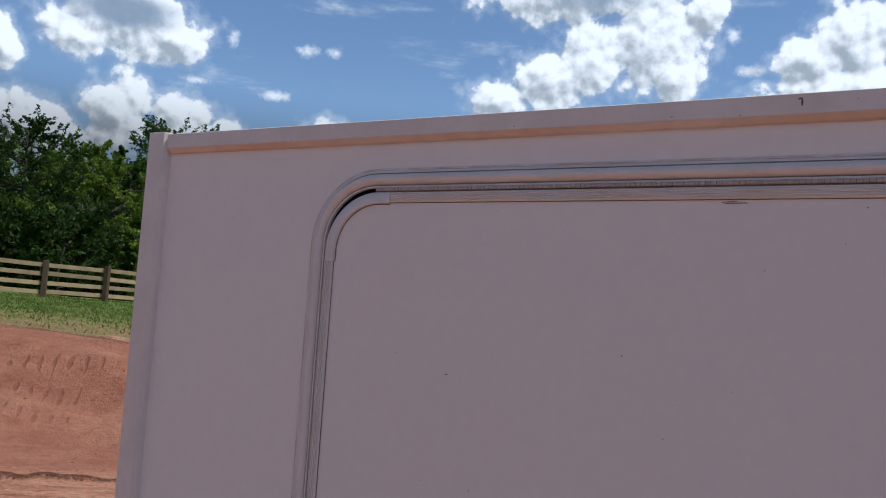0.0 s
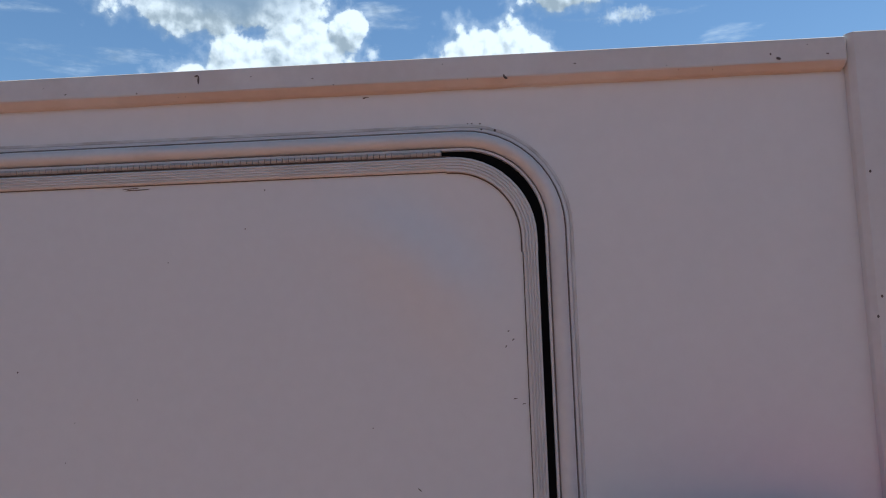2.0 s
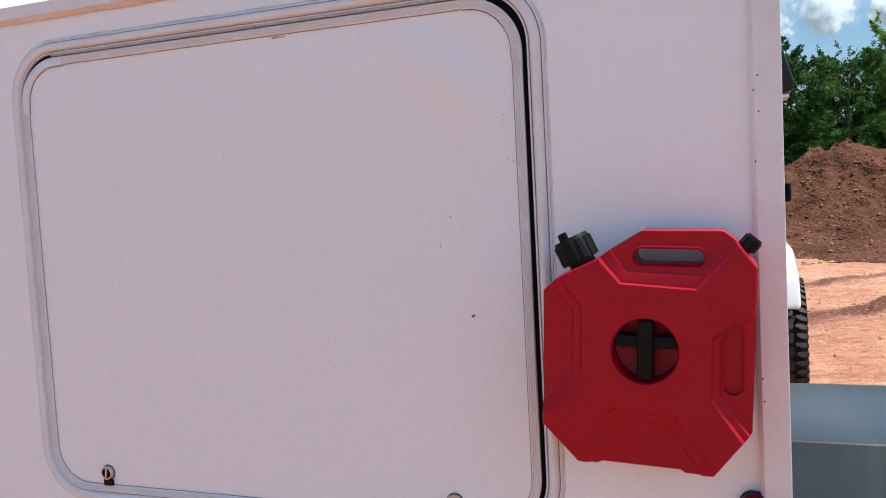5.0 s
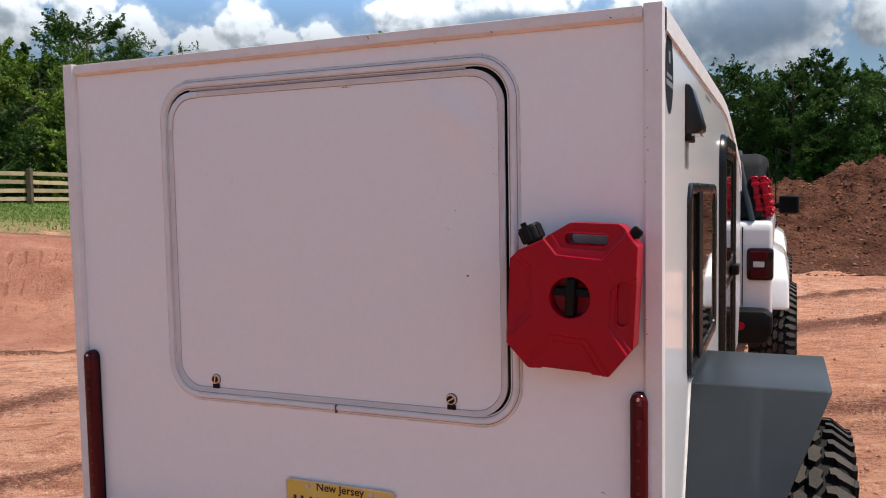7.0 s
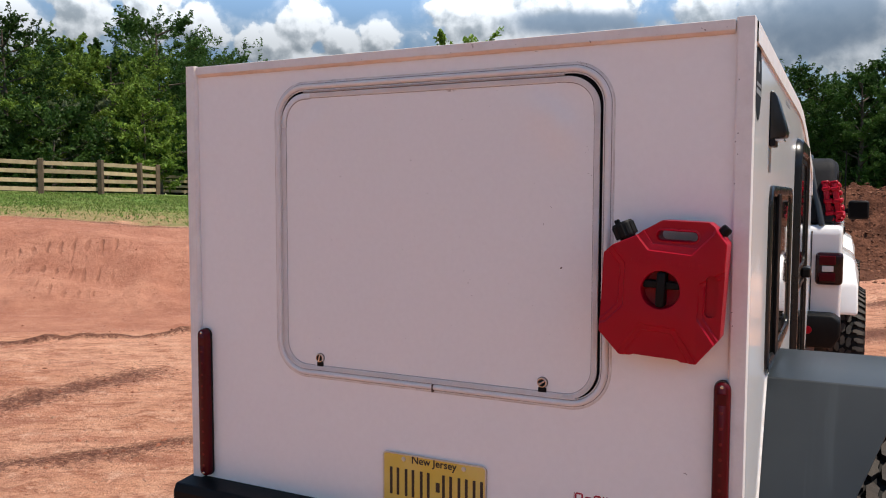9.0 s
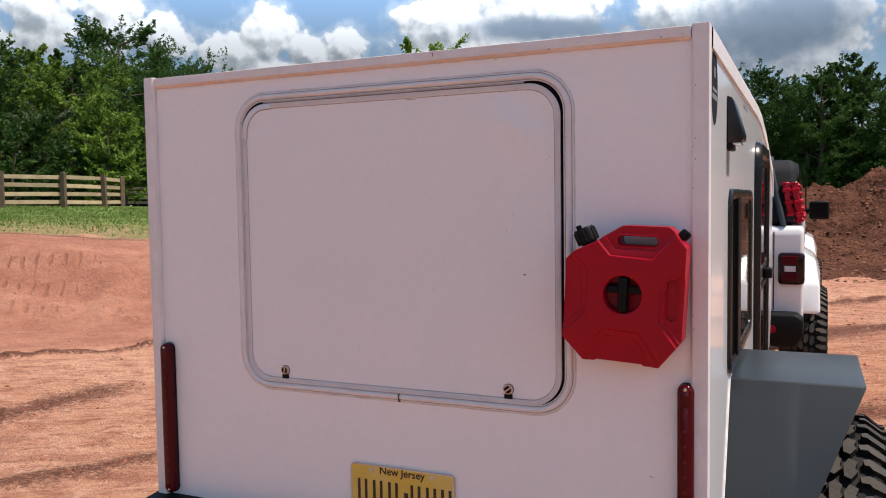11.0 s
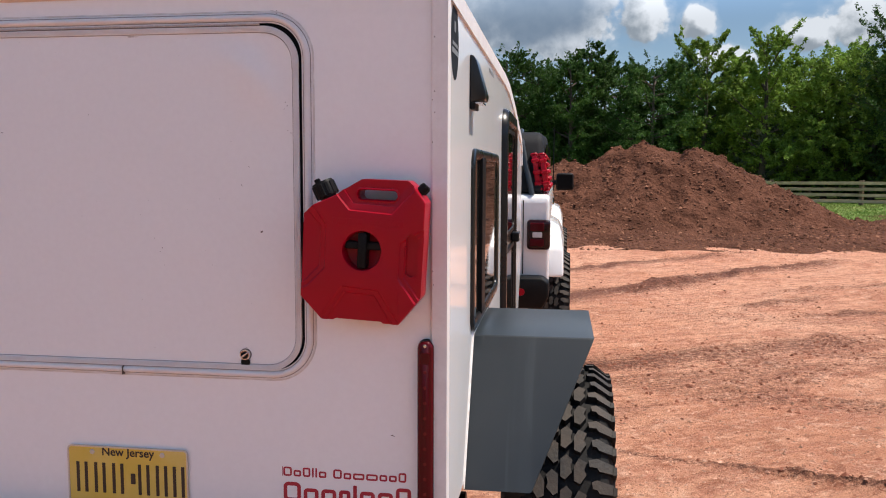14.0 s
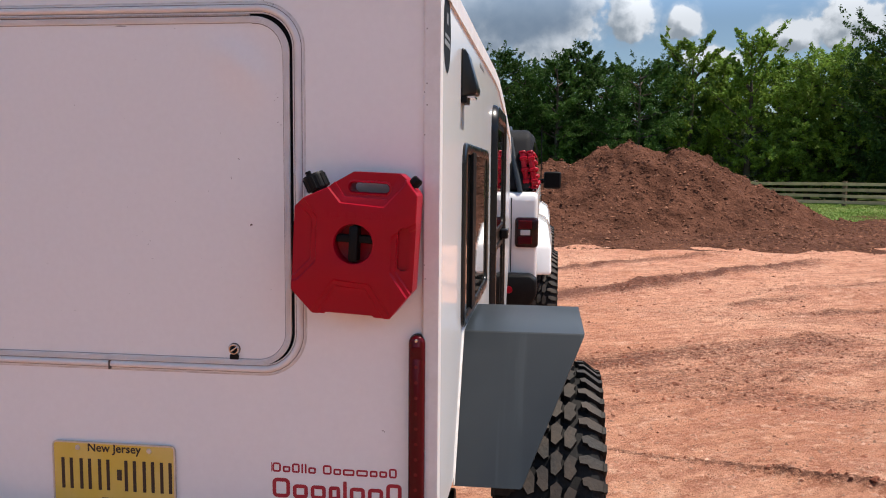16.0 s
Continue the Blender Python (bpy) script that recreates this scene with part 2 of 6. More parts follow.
RED = material("red_moulded_plastic", (0.37, 0.0022, 0.0155), 0.31, second=(0.305, 0.002, 0.010), scale=6, amount=0.5, fine=300, fine_amount=0.05, bump=0.0002, bump_scale=500, spec=0.22)
BLACK = material("black_plastic", (0.0058, 0.0058, 0.0062), 0.48, second=(0.010, 0.0098, 0.0098), scale=20, amount=0.5, fine=300, bump=0.0002, bump_scale=400, spec=0.13)
GLOSSY_BLACK = material("glossy_black_plastic", (0.008, 0.008, 0.0085), 0.28, fine=50, spec=0.30)
LENS = material("dark_red_lens", (0.078, 0.0024, 0.0056), 0.16, second=(0.065, 0.0022, 0.005), scale=12, amount=0.5, fine=60, fine_amount=0.05, spec=0.22)
SMOKED_RED = material("smoked_red_lens", (0.018, 0.0026, 0.0036), 0.14, second=(0.013, 0.002, 0.003), scale=12, amount=0.5, fine=60, fine_amount=0.05, spec=0.3)
LENS_LED = material("red_light_diode", (0.15, 0.005, 0.010), 0.2, spec=0.4)
GREY = material("grey_coated_steel", (0.017, 0.021, 0.0235), 0.36, second=(0.024, 0.029, 0.032), scale=2.4, amount=0.8, fine=12, fine_amount=0.10, bump=0.0004, bump_scale=6, spec=0.5)


def scuffed(mat, pale):
    """Adds long pale scuffs that run down the surface."""
    nt = mat.node_tree
    N, L = nt.nodes.new, nt.links.new
    bsdf = nt.nodes["Principled BSDF"]
    coord = N("ShaderNodeTexCoord")
    share = None
    for turn, across, along, lo, hi in ((0.16, 26.0, 1.3, 0.60, 0.74), (0.05, 9.0, 0.8, 0.52, 0.80)):
        mp = N("ShaderNodeMapping")
        mp.inputs["Rotation"].default_value, mp.inputs["Scale"].default_value = (0, turn, 0), (across, along, along)
        L(coord.outputs["Object"], mp.inputs[0])
        n = N("ShaderNodeTexNoise")
        n.inputs["Scale"].default_value, n.inputs["Detail"].default_value = 1.0, 3
        L(mp.outputs[0], n.inputs["Vector"])
        k = N("ShaderNodeMapRange")
        k.interpolation_type = "SMOOTHSTEP"
        k.inputs["From Min"].default_value, k.inputs["From Max"].default_value, k.inputs["To Max"].default_value = lo, hi, 0.45
        L(n.outputs["Fac"], k.inputs["Value"])
        if share is None:
            share = k.outputs[0]
        else:
            both = N("ShaderNodeMath")
            both.operation = "MAXIMUM"
            L(share, both.inputs[0])
            L(k.outputs[0], both.inputs[1])
            share = both.outputs[0]
    mix = N("ShaderNodeMix")
    mix.data_type = "RGBA"
    L(share, mix.inputs["Factor"])
    L(bsdf.inputs["Base Color"].links[0].from_socket, mix.inputs["A"])
    mix.inputs["B"].default_value = (*pale, 1)
    L(mix.outputs["Result"], bsdf.inputs["Base Color"])
    return mat


scuffed(GREY, (0.042, 0.050, 0.054))
TYRE = material("tyre_rubber", (0.008, 0.0078, 0.0076), 0.75, second=(0.018, 0.015, 0.013), scale=9, amount=0.5, fine=90, fine_amount=0.3, bump=0.0015, bump_scale=120, spec=0.25)
TREAD = material("dusty_tread_faces", (0.020, 0.017, 0.014), 0.75, second=(0.066, 0.047, 0.034), scale=9, amount=0.7, fine=90, fine_amount=0.35, bump=0.002, bump_scale=100, per_island=0.3)
YELLOW = material("yellow_plate_paint", (0.66, 0.47, 0.07), 0.35, second=(0.72, 0.58, 0.22), scale=9, amount=0.6, fine=200, fine_amount=0.04)
INK = material("dark_plate_ink", (0.028, 0.02, 0.018), 0.4)
ALU = material("bare_plate_rim", (0.6, 0.6, 0.58), 0.35, metal=0.7)
RED_DECAL = material("red_vinyl_lettering", (0.37, 0.008, 0.030), 0.35, second=(0.42, 0.03, 0.045), scale=30, amount=0.4)
DECAL = material("dark_oval_sticker", (0.018, 0.022, 0.026), 0.75, spec=0.08)
DECAL_GREY = material("grey_sticker_print", (0.20, 0.22, 0.23), 0.7, spec=0.1)
GLASS = material("smoked_glass", (0.012, 0.011, 0.010), 0.03, spec=0.9, fine=2, fine_amount=0.02)
CAR_WHITE = material("white_car_paint", (0.80, 0.80, 0.80), 0.22, second=(0.74, 0.72, 0.70), scale=3, amount=0.5, fine=20, fine_amount=0.02, coat=0.6)
SOFT_TOP = material("black_canvas_top", (0.010, 0.0105, 0.012), 0.7, second=(0.016, 0.016, 0.018), scale=10, bump=0.001, bump_scale=300, spec=0.2)
CLEAR_LENS = material("clear_reverse_lens", (0.62, 0.60, 0.60), 0.12, coat=0.5)
RIM = material("dark_wheel_metal", (0.05, 0.05, 0.052), 0.35, metal=0.6)
WOOD = material("weathered_fence_rail", (0.50, 0.375, 0.22), 0.8, second=(0.32, 0.23, 0.14), scale=3, amount=0.7, fine=40, fine_amount=0.25, bump=0.003, bump_scale=40, per_object=0.22)
POST_WOOD = material("dark_fence_post_wood", (0.16, 0.105, 0.065), 0.85, second=(0.10, 0.07, 0.045), scale=4, amount=0.7, fine=40, fine_amount=0.25, bump=0.003, bump_scale=40, per_object=0.2)
BARK = material("brown_bark", (0.10, 0.075, 0.055), 0.9, second=(0.05, 0.04, 0.03), scale=5, amount=0.9, bump=0.02, bump_scale=14)
MOUND = material("heaped_brown_soil", (0.125, 0.053, 0.033), 0.95, second=(0.058, 0.024, 0.015), scale=1.3, amount=0.9, fine=22, fine_amount=0.55, bump=0.10, bump_scale=9, spec=0.05)
CLOD = material("soil_clods", (0.115, 0.049, 0.031), 0.95, second=(0.27, 0.135, 0.086), scale=4, amount=0.7, fine=30, fine_amount=0.3, per_island=0.6, spec=0.05)
BOUNCE_TINT = material("clay_bounce_tint", (0.71, 0.575, 0.495), 0.9, second=(0.78, 0.71, 0.67), scale=7, amount=1.0, fine=60, fine_amount=0.10, spec=0.1)
STONE = material("small_pale_stones", (0.55, 0.32, 0.225), 0.95, second=(0.34, 0.155, 0.10), scale=9, amount=0.7, per_island=0.35, spec=0.1)
CRUMB = material("dark_clay_crumbs", (0.27, 0.105, 0.066), 0.95, second=(0.20, 0.075, 0.048), scale=4, amount=0.8, fine=30, fine_amount=0.3, per_island=0.4, spec=0.1)
GRASS = material("meadow_grass", (0.125, 0.230, 0.045), 0.7, second=(0.27, 0.29, 0.10), scale=0.6, amount=0.8, fine=6, fine_amount=0.3, per_island=0.35, translucent=0.4, spec=0.15)


def leaf_material(name, color, second):
    return material(name, color, 0.55, second=second, scale=0.5, amount=0.8, fine=3.0, fine_amount=0.3, per_island=0.34, per_object=0.24, translucent=0.33, spec=0.16)


LEAF_A = leaf_material("deep_green_leaves", (0.038, 0.088, 0.020), (0.074, 0.138, 0.032))
LEAF_B = leaf_material("fresh_green_leaves", (0.250, 0.370, 0.062), (0.130, 0.230, 0.042))
LEAF_C = leaf_material("grey_green_leaves", (0.165, 0.20, 0.115), (0.12, 0.155, 0.075))


def ground_material():
    """Red clay with paler dust, darker damp streaks and grit; grass where the meadow starts."""
    m = bpy.data.materials.new("red_clay_and_meadow")
    m.use_nodes = True
    nt = m.node_tree
    N, L = nt.nodes.new, nt.links.new
    bsdf = nt.nodes["Principled BSDF"]
    coord = N("ShaderNodeTexCoord")

    def noise_(s, detail=6, rough=0.6, stretch=None):
        n = N("ShaderNodeTexNoise")
        n.inputs["Scale"].default_value, n.inputs["Detail"].default_value, n.inputs["Roughness"].default_value = s, detail, rough
        src = coord.outputs["Object"]
        if stretch:
            mp = N("ShaderNodeMapping")
            mp.vector_type = "TEXTURE"
            mp.inputs["Rotation"].default_value, mp.inputs["Scale"].default_value = (0, 0, stretch[0]), tuple(1 / k for k in stretch[1])
            L(src, mp.inputs[0])
            src = mp.outputs[0]
        L(src, n.inputs["Vector"])
        return n.outputs["Fac"]

    def mixc(fac, a, b, lo=0.4, hi=0.65):
        r = N("ShaderNodeMapRange")
        r.inputs["From Min"].default_value, r.inputs["From Max"].default_value = lo, hi
        L(fac, r.inputs["Value"])
        x = N("ShaderNodeMix")
        x.data_type = "RGBA"
        L(r.outputs[0], x.inputs["Factor"])
        for key, c in (("A", a), ("B", b)):
            if isinstance(c, tuple):
                x.inputs[key].default_value = (*c, 1)
            else:
                L(c, x.inputs[key])
        return x.outputs["Result"]

    def added(p, q, share):
        m1 = N("ShaderNodeMath")
        m1.operation = "MULTIPLY_ADD"
        L(q, m1.inputs[0])
        m1.inputs[1].default_value, m1.inputs[2].default_value = share, -0.5 * share
        m2 = N("ShaderNodeMath")
        L(p, m2.inputs[0])
        L(m1.outputs[0], m2.inputs[1])
        return m2.outputs[0]

    clay = mixc(noise_(0.45), (0.600, 0.262, 0.155), (0.78, 0.420, 0.275), 0.38, 0.62)
    clay = mixc(noise_(1.3, 8, 0.7, (0.56, (1, 2.6, 1))), clay, (0.52, 0.220, 0.140), 0.47, 0.66)
    clay = mixc(noise_(1.0, 7, 0.7, (0.56, (0.9, 6.5, 3))), clay, (0.42, 0.168, 0.106), 0.53, 0.66)
    # crumbly darker patches, pale dust and grit
    crumbs = added(noise_(11, 9, 0.85), noise_(1.1, 6, 0.7, (0.56, (1, 2.4, 1))), 0.8)
    clay = mixc(crumbs, clay, (0.36, 0.132, 0.078), 0.60, 0.72)
    # patches of trodden and of loose clay
    clay = mixc(noise_(4.2, 7, 0.72, (0.56, (1, 2.4, 1))), clay, (0.40, 0.155, 0.090), 0.51, 0.61)
    clay = mixc(noise_(5.6, 7, 0.72, (0.56, (1, 2.0, 1))), clay, (0.82, 0.470, 0.320), 0.55, 0.68)
    # fine sandy grain
    clay = mixc(noise_(75, 4, 0.7, (0.56, (1, 1.8, 1))), clay, (0.44, 0.165, 0.092), 0.54, 0.70)
    clay = mixc(noise_(58, 5, 0.7, (0.56, (1, 2.2, 1))), clay, (0.86, 0.520, 0.360), 0.55, 0.74)
    clay = mixc(added(noise_(9, 9, 0.85), noise_(2.3, 5, 0.6, (0.56, (1, 2.2, 1))), 0.5), clay, (0.80, 0.485, 0.345), 0.55, 0.68)
    clay = mixc(noise_(26, 6, 0.85, (0.56, (1, 1.9, 1))), clay, (0.35, 0.130, 0.076), 0.60, 0.74)
    churn = N("ShaderNodeAttribute")
    churn.attribute_name = "churned"
    loose_soil = mixc(noise_(20, 6, 0.75), (0.11, 0.042, 0.027), (0.30, 0.130, 0.086), 0.4, 0.65)
    torn = N("ShaderNodeMath")
    torn.operation = "ADD"
    ragged = N("ShaderNodeMapRange")
    ragged.inputs["To Min"].default_value, ragged.inputs["To Max"].default_value = -2.0, 2.0
    L(noise_(26, 7, 0.9), ragged.inputs["Value"])
    L(churn.outputs["Fac"], torn.inputs[0])
    L(ragged.outputs[0], torn.inputs[1])
    clay = mixc(torn.outputs[0], clay, loose_soil, 0.20, 0.75)
    bank = N("ShaderNodeAttribute")
    bank.attribute_name = "bank_face"
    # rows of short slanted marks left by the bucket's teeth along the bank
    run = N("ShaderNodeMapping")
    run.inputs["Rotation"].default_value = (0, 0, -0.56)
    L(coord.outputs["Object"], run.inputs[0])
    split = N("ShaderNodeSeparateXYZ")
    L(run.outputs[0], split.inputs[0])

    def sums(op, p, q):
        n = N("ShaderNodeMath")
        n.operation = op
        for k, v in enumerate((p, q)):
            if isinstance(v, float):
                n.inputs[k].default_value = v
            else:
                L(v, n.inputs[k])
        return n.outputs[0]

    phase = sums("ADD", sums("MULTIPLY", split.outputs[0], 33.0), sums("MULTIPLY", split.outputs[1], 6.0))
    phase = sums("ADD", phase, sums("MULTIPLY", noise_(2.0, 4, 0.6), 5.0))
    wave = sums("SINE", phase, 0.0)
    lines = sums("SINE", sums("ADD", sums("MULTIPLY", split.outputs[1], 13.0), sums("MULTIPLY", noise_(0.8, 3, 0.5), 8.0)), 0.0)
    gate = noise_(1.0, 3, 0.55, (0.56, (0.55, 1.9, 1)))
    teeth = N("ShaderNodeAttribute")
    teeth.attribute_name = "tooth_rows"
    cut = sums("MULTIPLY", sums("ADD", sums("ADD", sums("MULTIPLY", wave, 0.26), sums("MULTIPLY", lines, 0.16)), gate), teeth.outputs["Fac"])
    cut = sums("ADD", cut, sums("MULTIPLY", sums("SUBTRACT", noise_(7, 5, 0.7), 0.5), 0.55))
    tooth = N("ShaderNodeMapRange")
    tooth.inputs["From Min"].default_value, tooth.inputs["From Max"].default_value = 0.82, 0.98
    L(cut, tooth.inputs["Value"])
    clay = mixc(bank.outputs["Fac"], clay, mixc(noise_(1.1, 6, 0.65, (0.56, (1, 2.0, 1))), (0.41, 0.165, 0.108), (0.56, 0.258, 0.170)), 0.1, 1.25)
    # the marks are darkened as well: the shade inside them, put into the colour
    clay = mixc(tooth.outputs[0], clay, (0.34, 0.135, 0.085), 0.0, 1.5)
    grass = mixc(noise_(0.7), (0.15, 0.24, 0.055), (0.29, 0.30, 0.115), 0.45, 0.75)
    grass = mixc(noise_(9), grass, (0.14, 0.195, 0.06), 0.5, 0.75)
    att = N("ShaderNodeAttribute")
    att.attribute_name = "meadow"
    edge = N("ShaderNodeMath")
    edge.operation = "ADD"
    wob = N("ShaderNodeMapRange")
    wob.inputs["To Min"].default_value, wob.inputs["To Max"].default_value = -0.45, 0.45
    L(noise_(1.6, 8, 0.7), wob.inputs["Value"])
    L(att.outputs["Fac"], edge.inputs[0])
    L(wob.outputs[0], edge.inputs[1])
    straw = mixc(noise_(14, 6, 0.75), (0.42, 0.31, 0.15), (0.22, 0.17, 0.075))
    grass = mixc(edge.outputs[0], straw, grass, 0.60, 0.95)
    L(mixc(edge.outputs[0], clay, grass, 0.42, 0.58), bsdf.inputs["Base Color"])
    bsdf.inputs["Roughness"].default_value = 0.95
    bsdf.inputs["Specular IOR Level"].default_value = 0.2
    b1 = N("ShaderNodeBump")
    b1.inputs["Distance"].default_value = 0.10
    b1.inputs["Strength"].default_value = 0.9
    grooves = N("ShaderNodeMath")
    grooves.operation = "SUBTRACT"
    L(noise_(7, 8, 0.7), grooves.inputs[0])
    L(sums("MULTIPLY", tooth.outputs[0], 0.35), grooves.inputs[1])
    L(grooves.outputs[0], b1.inputs["Height"])
    b2 = N("ShaderNodeBump")
    b2.inputs["Distance"].default_value = 0.02
    L(noise_(55, 5, 0.7), b2.inputs["Height"])
    L(b1.outputs[0], b2.inputs["Normal"])
    L(b2.outputs[0], bsdf.inputs["Normal"])
    return m


CLAY = ground_material()

# ---- mesh helpers ----
ORIGIN = {}


def thing(name, at, label, category, group="", kind=""):
    """An Empty at the base of a thing; its parts are given in world coordinates."""
    ob = new(name)
    ob.empty_display_size = 0.1
    ob.location = at
    ORIGIN[ob] = Vector(at)
    return tagged(ob, label, category, group, kind)


def part(name, bm, mat, parent=None, label="", smooth=None):
    """One mesh object under a thing or a part; smooth: the angle in degrees below which edges are rounded."""
    me = bpy.data.meshes.new(name)
    base = ORIGIN[parent] if parent else Vector((0, 0, 0))
    bmesh.ops.translate(bm, verts=bm.verts, vec=-base)
    bmesh.ops.recalc_face_normals(bm, faces=bm.faces)
    if smooth is not None:
        for f in bm.faces:
            f.smooth = True
        for e in bm.edges:
            if len(e.link_faces) == 2 and e.calc_face_angle(0) > radians(smooth):
                e.smooth = False
    bm.to_mesh(me)
    bm.free()
    for one in (mat if isinstance(mat, (list, tuple)) else (mat,)):
        me.materials.append(one)
    ob = new(name, me)
    if parent:
        ob.parent = parent
    ORIGIN[ob] = base
    return tagged(ob, label)


def loose(name, bm, mat, at, label, category, group="", kind="", smooth=None):
    """A thing that is a single mesh."""
    bmesh.ops.translate(bm, verts=bm.verts, vec=-Vector(at))
    ob = part(name, bm, mat, None, "", smooth)
    ob.location = at
    ORIGIN[ob] = Vector(at)
    return tagged(ob, label, category, group, kind)


def joined(*bms):
    out = bmesh.new()
    for b in bms:
        me = bpy.data.meshes.new("joint")
        b.to_mesh(me)
        b.free()
        out.from_mesh(me)
        bpy.data.meshes.remove(me)
    return out


def bevelled(bm, width, seg=2, angle=25):
    if width > 0:
        edges = [e for e in bm.edges if len(e.link_faces) == 2 and e.calc_face_angle(0) > radians(angle)]
        bmesh.ops.bevel(bm, geom=edges, offset=width, segments=seg, affect="EDGES", profile=0.5, clamp_overlap=True)
    return bm


def box(x0, x1, y0, y1, z0, z1, bev=0.0, seg=2):
    bm = bmesh.new()
    bmesh.ops.create_cube(bm, size=1)
    bmesh.ops.transform(bm, matrix=Matrix.LocRotScale(((x0 + x1) / 2, (y0 + y1) / 2, (z0 + z1) / 2), None, (x1 - x0, y1 - y0, z1 - z0)), verts=bm.verts)
    return bevelled(bm, bev, seg)


def turned(bm, m):
    bmesh.ops.transform(bm, matrix=m, verts=bm.verts)
    return bm


def prism(pts, axis, a0, a1, bev=0.0, seg=2):
    """A polygon in the plane across the axis (x: y,z; y: x,z; z: x,y), drawn out from a0 to a1."""
    place = {"x": lambda p, a: (a, p[0], p[1]), "y": lambda p, a: (p[0], a, p[1]), "z": lambda p, a: (p[0], p[1], a)}[axis]
    bm = bmesh.new()
    lo = [bm.verts.new(place(p, a0)) for p in pts]
    hi = [bm.verts.new(place(p, a1)) for p in pts]
    bm.faces.new(lo)
    bm.faces.new(hi[::-1])
    for k in range(len(pts)):
        bm.faces.new((lo[k], hi[k], hi[k - 1], lo[k - 1]))
    bmesh.ops.recalc_face_normals(bm, faces=bm.faces)
    return bevelled(bm, bev, seg)


def rounded(x0, x1, z0, z1, r, n=8):
    """Points of a rounded rectangle, with the outward normal at each."""
    out = []
    for cx, cz, a0 in ((x1 - r, z1 - r, 0), (x0 + r, z1 - r, 90), (x0 + r, z0 + r, 180), (x1 - r, z0 + r, 270)):
        for k in range(n + 1):
            a = radians(a0 + 90 * k / n)
            out.append(((cx + r * math.cos(a), cz + r * math.sin(a)), (math.cos(a), math.sin(a))))
    return out


def moulding(loop, profile, plane="y", base=0.0, sign=-1):
    """Draws a profile of (outward, proud) round a loop that lies in the plane y = base or x = base."""
    bm = bmesh.new()
    rings = []
    for (a, b), (na, nb) in loop:
        ring = []
        for u, v in profile:
            p, q, w = a + na * u, b + nb * u, base + sign * v
            ring.append(bm.verts.new((p, w, q) if plane == "y" else (w, p, q)))
        rings.append(ring)
    for k in range(len(rings)):
        r0, r1 = rings[k - 1], rings[k]
        for j in range(len(profile) - 1):
            bm.faces.new((r0[j], r0[j + 1], r1[j + 1], r1[j]))
    return bm


def lathe(profile, n=24, m=None):
    """Turns (radius, height) points round z; m lays the result into place."""
    bm = bmesh.new()
    rings = []
    for r, h in profile:
        if r < 1e-6:
            rings.append([bm.verts.new((0, 0, h))])
        else:
            rings.append([bm.verts.new((r * math.cos(2 * math.pi * k / n), r * math.sin(2 * math.pi * k / n), h)) for k in range(n)])
    for a, b in zip(rings, rings[1:]):
        for k in range(n):
            if len(a) == 1 and len(b) > 1:
                bm.faces.new((a[0], b[k], b[(k + 1) % n]))
            elif len(b) == 1 and len(a) > 1:
                bm.faces.new((a[k], b[0], a[(k + 1) % n]))
            elif len(a) > 1:
                bm.faces.new((a[k], b[k], b[(k + 1) % n], a[(k + 1) % n]))
    return turned(bm, m) if m else bm


def tube(points, radii, n=8):
    """A tapered tube along points."""
    bm = bmesh.new()
    pts = [Vector(p) for p in points]
    rings = []
    for k, p in enumerate(pts):
        way = (pts[min(k + 1, len(pts) - 1)] - pts[max(k - 1, 0)]).normalized()
        side = way.cross(Vector((0.31, 0.92, 0.23))).normalized()
        up = way.cross(side)
        r = radii[k] if isinstance(radii, (list, tuple)) else radii
        rings.append([bm.verts.new(p + r * (math.cos(2 * math.pi * j / n) * side + math.sin(2 * math.pi * j / n) * up)) for j in range(n)])
    for a, b in zip(rings, rings[1:]):
        for j in range(n):
            bm.faces.new((a[j], a[(j + 1) % n], b[(j + 1) % n], b[j]))
    bm.faces.new(rings[0][::-1])
    bm.faces.new(rings[-1])
    return bm


def lattice_noise(x, y, seed=0):
    """Smooth noise in -1..1 on arrays of places."""
    rng = np.random.RandomState(seed)
    table = rng.rand(256, 256) * 2 - 1
    xi, yi = np.floor(x).astype(int), np.floor(y).astype(int)
    fx, fy = x - xi, y - yi
    fx, fy = fx * fx * (3 - 2 * fx), fy * fy * (3 - 2 * fy)
    at = lambda a, b: table[a % 256, b % 256]
    top = at(xi, yi) * (1 - fx) + at(xi + 1, yi) * fx
    low = at(xi, yi + 1) * (1 - fx) + at(xi + 1, yi + 1) * fx
    return top * (1 - fy) + low * fy


def layered(x, y, scale, octaves, seed, gain=0.5):
    out, amp = 0, 1.0
    for k in range(octaves):
        out = out + amp * lattice_noise(x * scale * 2**k + 17.3 * k, y * scale * 2**k + 5.1 * k, seed + k)
        amp *= gain
    return out


def smooth01(v):
    v = np.clip(v, 0, 1)
    return v * v * (3 - 2 * v)


